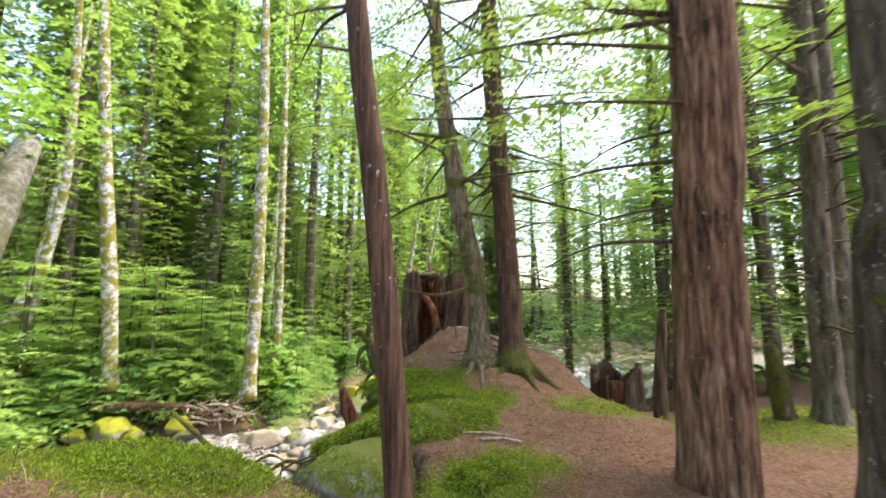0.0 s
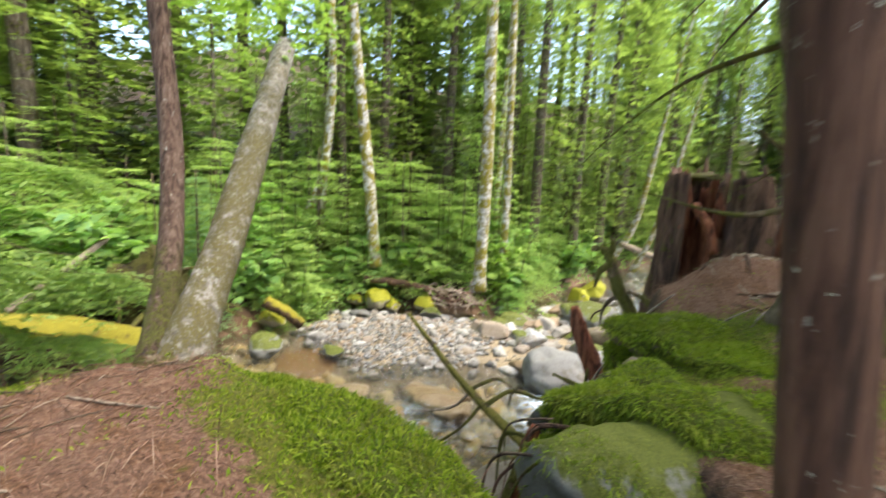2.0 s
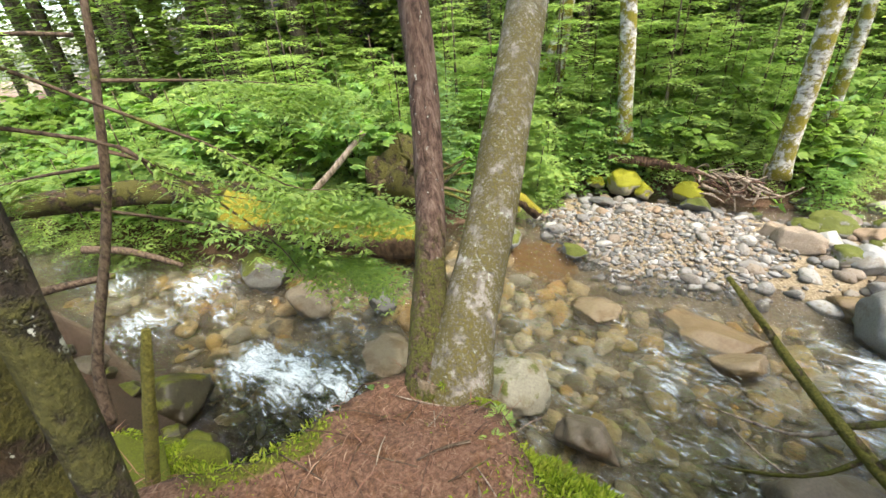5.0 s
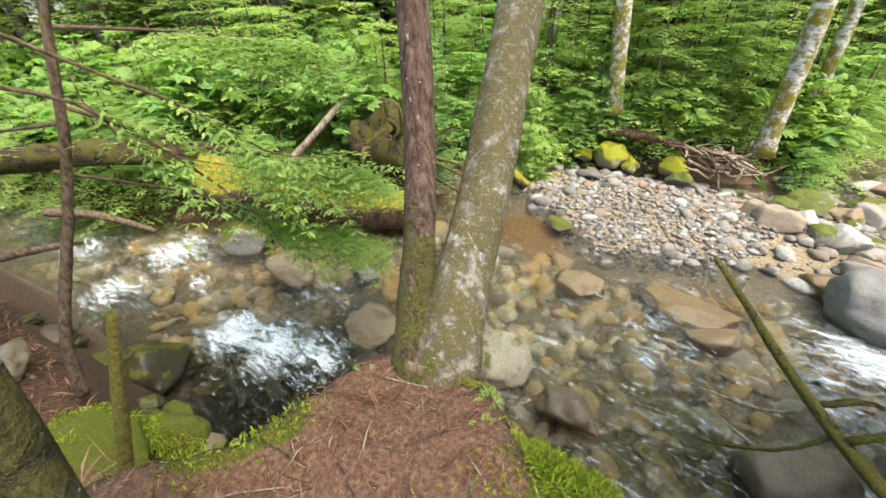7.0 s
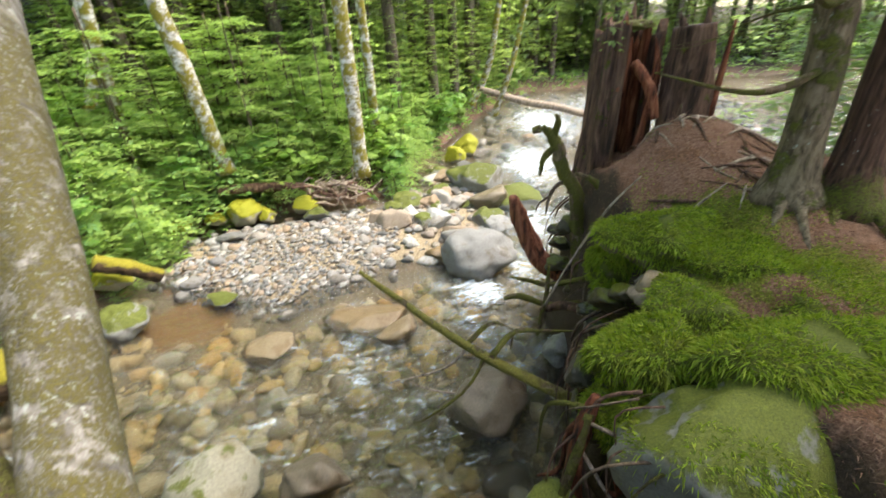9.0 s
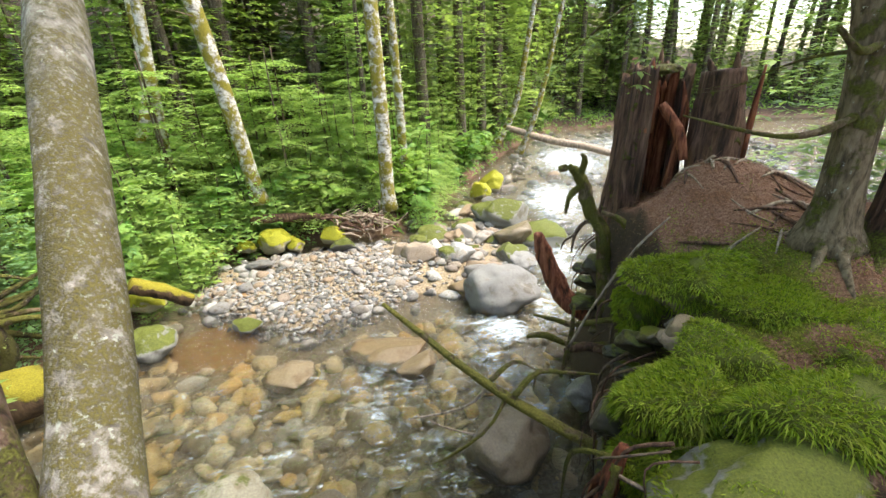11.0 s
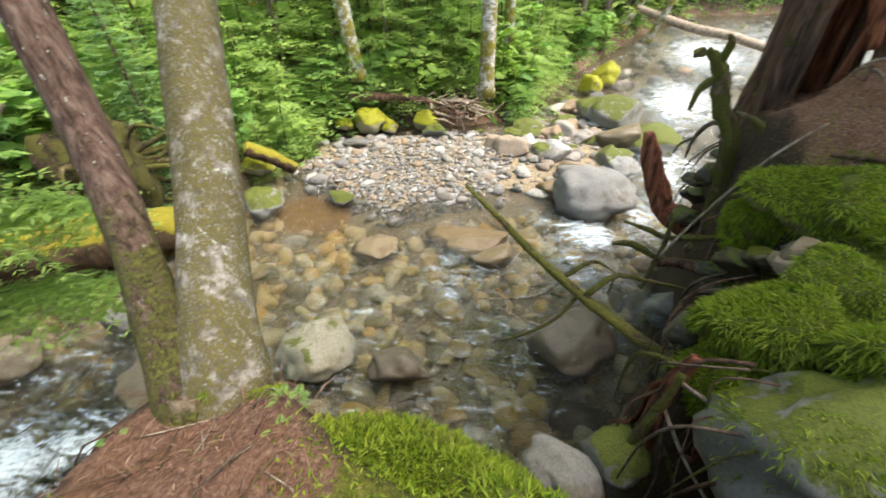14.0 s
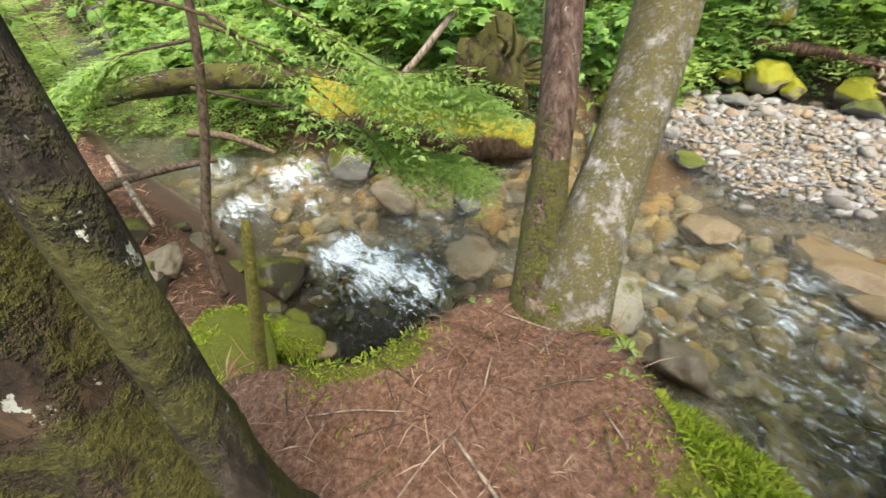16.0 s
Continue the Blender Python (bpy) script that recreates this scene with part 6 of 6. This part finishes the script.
# sticks on the ground of the path
for k, (a, b, r) in enumerate([((-2.98, 1.75), (-2.42, 1.9), 0.007), ((-2.62, 1.28), (-2.3, 1.42), 0.007), ((0.1, 3.95), (0.55, 3.85), 0.012), ((0.25, 3.75), (0.6, 3.7), 0.016), ((-2.2, 1.25), (-1.75, 1.1), 0.01), ((-0.35, 6.0), (0.1, 6.2), 0.014), ((-0.15, 5.3), (-0.3, 5.0), 0.008), ((-1.5, 1.75), (-1.2, 2.0), 0.007)]):
    za, zb = ground_at(*a) + r, ground_at(*b) + r
    limb("stick", [(*a, za), ((a[0] + b[0]) / 2 + 0.02, (a[1] + b[1]) / 2, ground_at((a[0] + b[0]) / 2, (a[1] + b[1]) / 2) + r * 1.6), (*b, zb)], [r, r, r * 0.6], DEAD_WOOD, "pale dry stick lying on the needle litter", "stick", 7, 0.1, k, "sticks on the forest floor")

# ---- hemlock boughs over the pool ----
HB = [(-5.86, 0.15, -1.0), (-5.9, 0.3, -0.35), (-6.02, 0.76, 0.7), (-6.08, 1.0, 1.4), (-6.15, 1.3, 2.6), (-6.2, 1.5, 4.5)]
boughs = [[(-5.4, 0.2, 1.8), (-5.69, 1.13, 1.39), (-5.72, 1.34, 1.04), (-5.78, 2.05, 0.68)], [(-5.5, 0.5, 2.15), (-5.73, 1.38, 1.49), (-5.75, 1.73, 1.25), (-5.72, 2.21, 0.81), (-5.68, 2.6, 0.7)], [(-5.69, 1.13, 1.39), (-5.75, 1.55, 0.9), (-5.8, 1.95, 0.3), (-5.85, 2.1, -0.1)],
          [(-6.08, 1.0, 1.3), (-6.2, 1.8, 0.8), (-6.15, 2.5, 0.5), (-5.95, 2.9, 0.42)], [(-6.02, 0.76, 0.9), (-6.2, 1.6, 0.4), (-6.1, 2.2, -0.05), (-6.0, 2.6, -0.22)], [(-6.1, 1.1, 1.8), (-6.2, 1.9, 1.7), (-6.3, 2.7, 1.55)], [(-6.1, 1.1, 2.1), (-5.6, 0.7, 2.1), (-5.2, 0.2, 1.9)], [(-6.1, 0.9, 1.2), (-6.6, 0.2, 1.1), (-7.0, -0.5, 0.9)]]
rg = np.random.default_rng(5)
fol, lbs = [], []
for i, b in enumerate(boughs):
    c = bend(b, 20)
    lbs.append((b, [0.016, 0.012, 0.007, 0.003], TWIG))
    if i == 2:
        continue
    for s in range(20 if i < 2 else (60 if i < 6 else 60)):
        k = rg.integers(7, 20)
        d = unit(c[k] - c[k - 3]) + np.array([rg.normal(0, 0.5), rg.normal(0, 0.4), rg.normal(-0.15, 0.15)])
        q, cv = spray(c[k], d, rg.uniform(0.4, 0.75), rg, 1.05, 0.3, 0.5)
        fol.append(q)
bark_tree("young_hemlock", HB, [0.045, 0.04, 0.03, 0.015], TWIG, "thin hemlock with drooping sprays hanging over the pool", 10, 0.08, 0, lbs, foliage=fol, foliage_mat=FRESH, flare=0.2)


# ---- ground cover ----
def surface_normal(x, y):
    e = 0.04
    z = land(x, y)
    n = np.stack([-(land(x + e, y) - z) / e, -(land(x, y + e) - z) / e, np.ones_like(z)], 1)
    return z, unit(n)


def cover(name, count, box, keep, seed, mat, length, width, lean, label, lift=0.0):
    """Short blades standing on the ground."""
    rg = np.random.default_rng(seed)
    x, y = rg.uniform(box[0], box[1], count), rg.uniform(box[2], box[3], count)
    ok = rg.uniform(0, 1, count) < keep(x, y)
    x, y = x[ok], y[ok]
    z, n = surface_normal(x, y)
    m = len(x)
    w = unit(n + rg.normal(0, lean, (m, 3)))
    ln = rg.uniform(*length, m)
    q = kites(np.stack([x, y, z + lift], 1), w, unit(np.cross(w, rg.normal(size=(m, 3)))), ln, rg.uniform(*width, m), 0.25)
    return tagged(new(name, kite_mesh(name, q, mat)), label, "ground cover", kind="stuff")


def mossy(x, y):
    return np.clip(moss_amount(x, y) * 1.5 + 0.5 * waves(x, y, 9, 51) - 0.15, 0, 1)


cover("moss", 150000, (-3.6, 1.2, 1.2, 7.4), lambda x, y: mossy(x, y) * (land(x, y) > -0.6), 1, MOSS_BLADE, (0.02, 0.055), (0.005, 0.011), 0.8, "soft bright green moss carpet", -0.004)
cover("moss_far", 20000, (1.2, 7, 1.5, 8), lambda x, y: mossy(x, y), 2, MOSS_BLADE, (0.03, 0.07), (0.01, 0.02), 0.8, "green moss carpet among the trunks")
cover("needle_litter", 90000, (-3.6, 1.8, 0.3, 7.6), lambda x, y: np.clip(1 - 1.3 * mossy(x, y), 0.03, 1) * (inside(NEAR_BANK, x, y) > -0.05), 3, LITTER, (0.025, 0.085), (0.002, 0.005), 4.0, "red-brown fallen needles and twiglets", 0.004)
cover("fallen_twigs", 8000, (-3.7, 1.5, 0.5, 7.4), lambda x, y: np.clip(1 - 1.2 * mossy(x, y), 0.05, 1) * (inside(NEAR_BANK, x, y) > -0.02), 13, LITTER, (0.1, 0.26), (0.0025, 0.0055), 5.0, "thin dry brown twigs strewn over the needles", 0.012)
cover("left_undergrowth", 9000, (-20, -8.5, -9, -2.2), lambda x, y: 1.0 * (inside(NEAR_BANK, x, y) > 0.2), 14, BROAD, (0.12, 0.3), (0.06, 0.14), 1.3, "low green undergrowth on the near bank downstream", 0.05)
cover("bank_litter", 30000, (-10, -3.6, -4, 1.2), lambda x, y: 1.0 * (inside(NEAR_BANK, x, y) > -0.4), 4, LITTER, (0.06, 0.2), (0.006, 0.015), 3.0, "brown litter on the bank beside the pool", 0.005)
cover("undergrowth", 60000, (-26, 4, -10, 46), lambda x, y: np.exp(-np.clip(inside(FAR_SHORE, x, y) - 0.4, 0, 99) / 9) * (inside(FAR_SHORE, x, y) > 0.35), 5, BROAD, (0.12, 0.34), (0.07, 0.16), 1.3, "low green undergrowth under the shrubs", 0.05)
cover("undergrowth_right", 26000, (2, 46, 9, 75), lambda x, y: 1.0 * ((inside(NEAR_BANK, x, y) > 0.0) | (inside(FAR_SHORE, x, y) > 0.3)), 6, LIME, (0.2, 0.55), (0.1, 0.25), 1.3, "low green undergrowth along the creek upstream", 0.05)
# moss humps, and shaggy moss on them and on the boulders
def moss_coat(ob, count, seed, length=(0.025, 0.07), low=-0.15, patchy=0.35, below=99.0):
    """Blades of moss rooted on an object's own faces."""
    rg = np.random.default_rng(seed)
    me = ob.data
    me.calc_loop_triangles()
    v = np.array([w.co[:] for w in me.vertices])
    t = np.array([q.vertices[:] for q in me.loop_triangles])
    a, b, c = v[t[:, 0]], v[t[:, 1]], v[t[:, 2]]
    n = np.cross(b - a, c - a)
    if np.einsum("ij,ij->", a, np.cross(b, c)) < 0:
        n = -n
    area = np.linalg.norm(n, axis=1)
    k = rg.choice(len(t), count, p=area / area.sum())
    r1, r2 = np.sqrt(rg.uniform(size=count)), rg.uniform(size=count)
    p = a[k] * (1 - r1)[:, None] + b[k] * (r1 * (1 - r2))[:, None] + c[k] * (r1 * r2)[:, None]
    n = unit(n[k])
    ok = (n[:, 2] > low + rg.uniform(-0.2, 0.3, count)) & (waves(p[:, 0] * 3 + p[:, 2] * 4, p[:, 1] * 3, 3.0, seed) > patchy - 0.6) & (p[:, 2] < below * rg.uniform(0.3, 1.0, count))
    p, n = p[ok], n[ok]
    w = unit(n * 0.7 + np.array([0, 0, -0.5]) * (1.1 - n[:, 2:3]) + rg.normal(0, 0.35, n.shape))
    q = kites(p - n * 0.006, w, unit(np.cross(w, rg.normal(size=n.shape))), rg.uniform(*length, len(p)), min(0.009, 0.3 * length[1]), 0.3)
    moss = part("moss", kite_mesh("moss", q, MOSS_BLADE), ob, "shaggy green moss")
    moss["kind"] = "stuff"
    return moss


for k, (x, y, z, sx, sy, sz, turn) in enumerate([(-0.22, 4.12, 0.02, 0.6, 0.36, 0.36, 0.15), (-0.5, 5.7, 0.08, 0.58, 0.42, 0.34, 0.3), (-1.0, 4.42, -0.3, 0.4, 0.42, 0.4, 0.6), (0.4, 4.85, 0.05, 0.5, 0.4, 0.2, 0.9), (-0.62, 4.75, -0.1, 0.42, 0.36, 0.28, 0.4), (0.25, 3.25, -0.02, 0.3, 0.25, 0.16, 0.0), (1.15, 4.7, 0.0, 0.22, 0.18, 0.14, 0.4), (-1.75, 2.3, 0.3, 0.72, 0.32, 0.17, -0.1), (-2.45, 2.5, 0.26, 0.4, 0.2, 0.12, 0.1), (-1.12, 4.15, -0.62, 0.26, 0.26, 0.34, 0.2), (-0.95, 5.75, -0.3, 0.25, 0.3, 0.4, 0.0), (-0.05, 5.25, 0.14, 0.5, 0.35, 0.16, 0.6)]):
    hump = boulder("moss_hump", x, y, z, sx, sy, sz, MOSS_STONE_DEEP, "rounded hump of deep green moss on the bank's edge", k + 2, turn, "moss humps")
    moss_coat(hump, 17000 if k < 3 or k > 6 else 8000, k, (0.03, 0.1) if k < 3 else (0.025, 0.08), patchy=0.15)
for ob in [o for o in scene.objects if o.name.split(".")[0] in ("mossy_boulder", "mossy_ledge")]:
    ledge = ob.name.startswith("mossy_ledge")
    moss_coat(ob, 9000, 40, low=-0.1 if ledge else 0.2, patchy=0.5 if ledge else 0.75)

for ob, k in ((TWIN.children[0], 60), (TWIN.children[1], 61)):
    moss_coat(ob, 60000, k, (0.02, 0.05), -0.9, 0.5, 0.8)
for k, (x, y, s) in enumerate([(-3.2, 2.62, 0.13), (-3.08, 2.5, 0.1), (-3.3, 2.75, 0.14), (-3.62, 2.1, 0.09), (-2.95, 2.38, 0.09), (-3.14, 2.7, 0.1)]):
    plant("fern_sprig", x, y, FERNS[k % 3], s, k * 1.9, "small bright fern sprig at the trunk's foot", "fern", "fern sprigs at the twin trees", names=("stalk", "frond"))
# twiggy heap of needles round the twin trees' foot
rng = np.random.default_rng(141)
for k in range(60):
    a, d = rng.uniform(0, 6.28), rng.uniform(0.15, 0.9)
    x0, y0 = -3.25 + 0.8 * d * math.cos(a), 2.1 + d * math.sin(a)
    if inside(NEAR_BANK, np.array([x0]), np.array([y0]))[0] < 0.02:
        continue
    b, L, r = rng.uniform(0, 6.28), rng.uniform(0.1, 0.32), rng.uniform(0.002, 0.005)
    pts = [(x0 + math.cos(b) * L * q, y0 + math.sin(b) * L * q) for q in (-0.5, 0.0, 0.5)]
    limb("twig", [(px, py, ground_at(px, py) + 0.006 + h * rng.uniform(0, 0.03)) for (px, py), h in zip(pts, (0.0, 1.0, 0.4))], [r, r, r * 0.6], (STUMP_BARK, DEAD_WOOD, TWIG)[k % 3], "thin dry twig lying in the needle litter", "twig", 5, 0.1, 300 + k, "twigs in the litter", 6)
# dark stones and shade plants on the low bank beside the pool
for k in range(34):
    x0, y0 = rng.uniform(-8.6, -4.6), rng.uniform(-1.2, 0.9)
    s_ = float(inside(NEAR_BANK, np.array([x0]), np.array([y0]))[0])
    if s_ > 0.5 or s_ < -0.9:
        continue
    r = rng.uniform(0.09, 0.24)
    boulder("pool_rock", x0, y0, ground_at(x0, y0) + r * 0.25, r * 1.2, r, r * 0.75, (POOL_STONE, POOL_STONE, DARK_STONE)[k % 3], "dark rock at the edge of the pool", k, k * 0.7, "dark rocks round the pool")
for k, (x, y, s) in enumerate([(-13, -3.6, 1.3), (-14.5, -5.0, 1.5), (-11.8, -4.6, 1.1), (-16.5, -5.6, 1.6), (-17.5, -7.2, 1.7), (-12.8, -6.2, 1.4), (-19, -6.4, 1.7), (-10.6, -4.0, 0.9), (-21, -8.0, 1.8), (-15.2, -3.9, 1.2)]):
    plant("young_hemlock", x, y, YOUNG[k % 4], s, k * 1.3, "young hemlock with layered bright green sprays", "tree", "young hemlocks downstream")
for k, (x, y) in enumerate([(-23, -9.5), (-26, -10), (-20, -10), (-29, -12), (-24, -6)]):
    plant("conifer_tree", x, y, MIDDLE[k % 4], 1.2, k * 1.1, "half-grown hemlock with drooping green branches", "tree", "half-grown hemlocks")


# ---- single stones of the bar and the bed ----
def laid_stones(name, spots, mat, label, category, seed):
    """The largest stones, each by itself."""
    home = empty(name, (0, 0, 0), label, category, kind="structure")
    meshes = [make_mesh("cobble", v, f, mat) for v, f in PEBBLES]
    rg = np.random.default_rng(seed)
    for x, y, z, r in spots:
        ob = part("cobble", meshes[rg.integers(len(meshes))], home, loc=(x, y, z))
        ob.rotation_euler = (rg.normal(0, 0.15), rg.normal(0, 0.15), rg.uniform(0, 6.28))
        ob.scale = (r * rg.uniform(0.9, 1.3), r * rg.uniform(0.7, 1.0), r * rg.uniform(0.65, 0.95))


laid_stones("gravel_bar", cobble_bar[:300], GREY_STONE, "bar of grey and tan cobbles beside the creek", "gravel", 1)
laid_stones("streambed", bed[:300], BED_STONE, "bed of ochre and brown stones under the water", "streambed", 2)
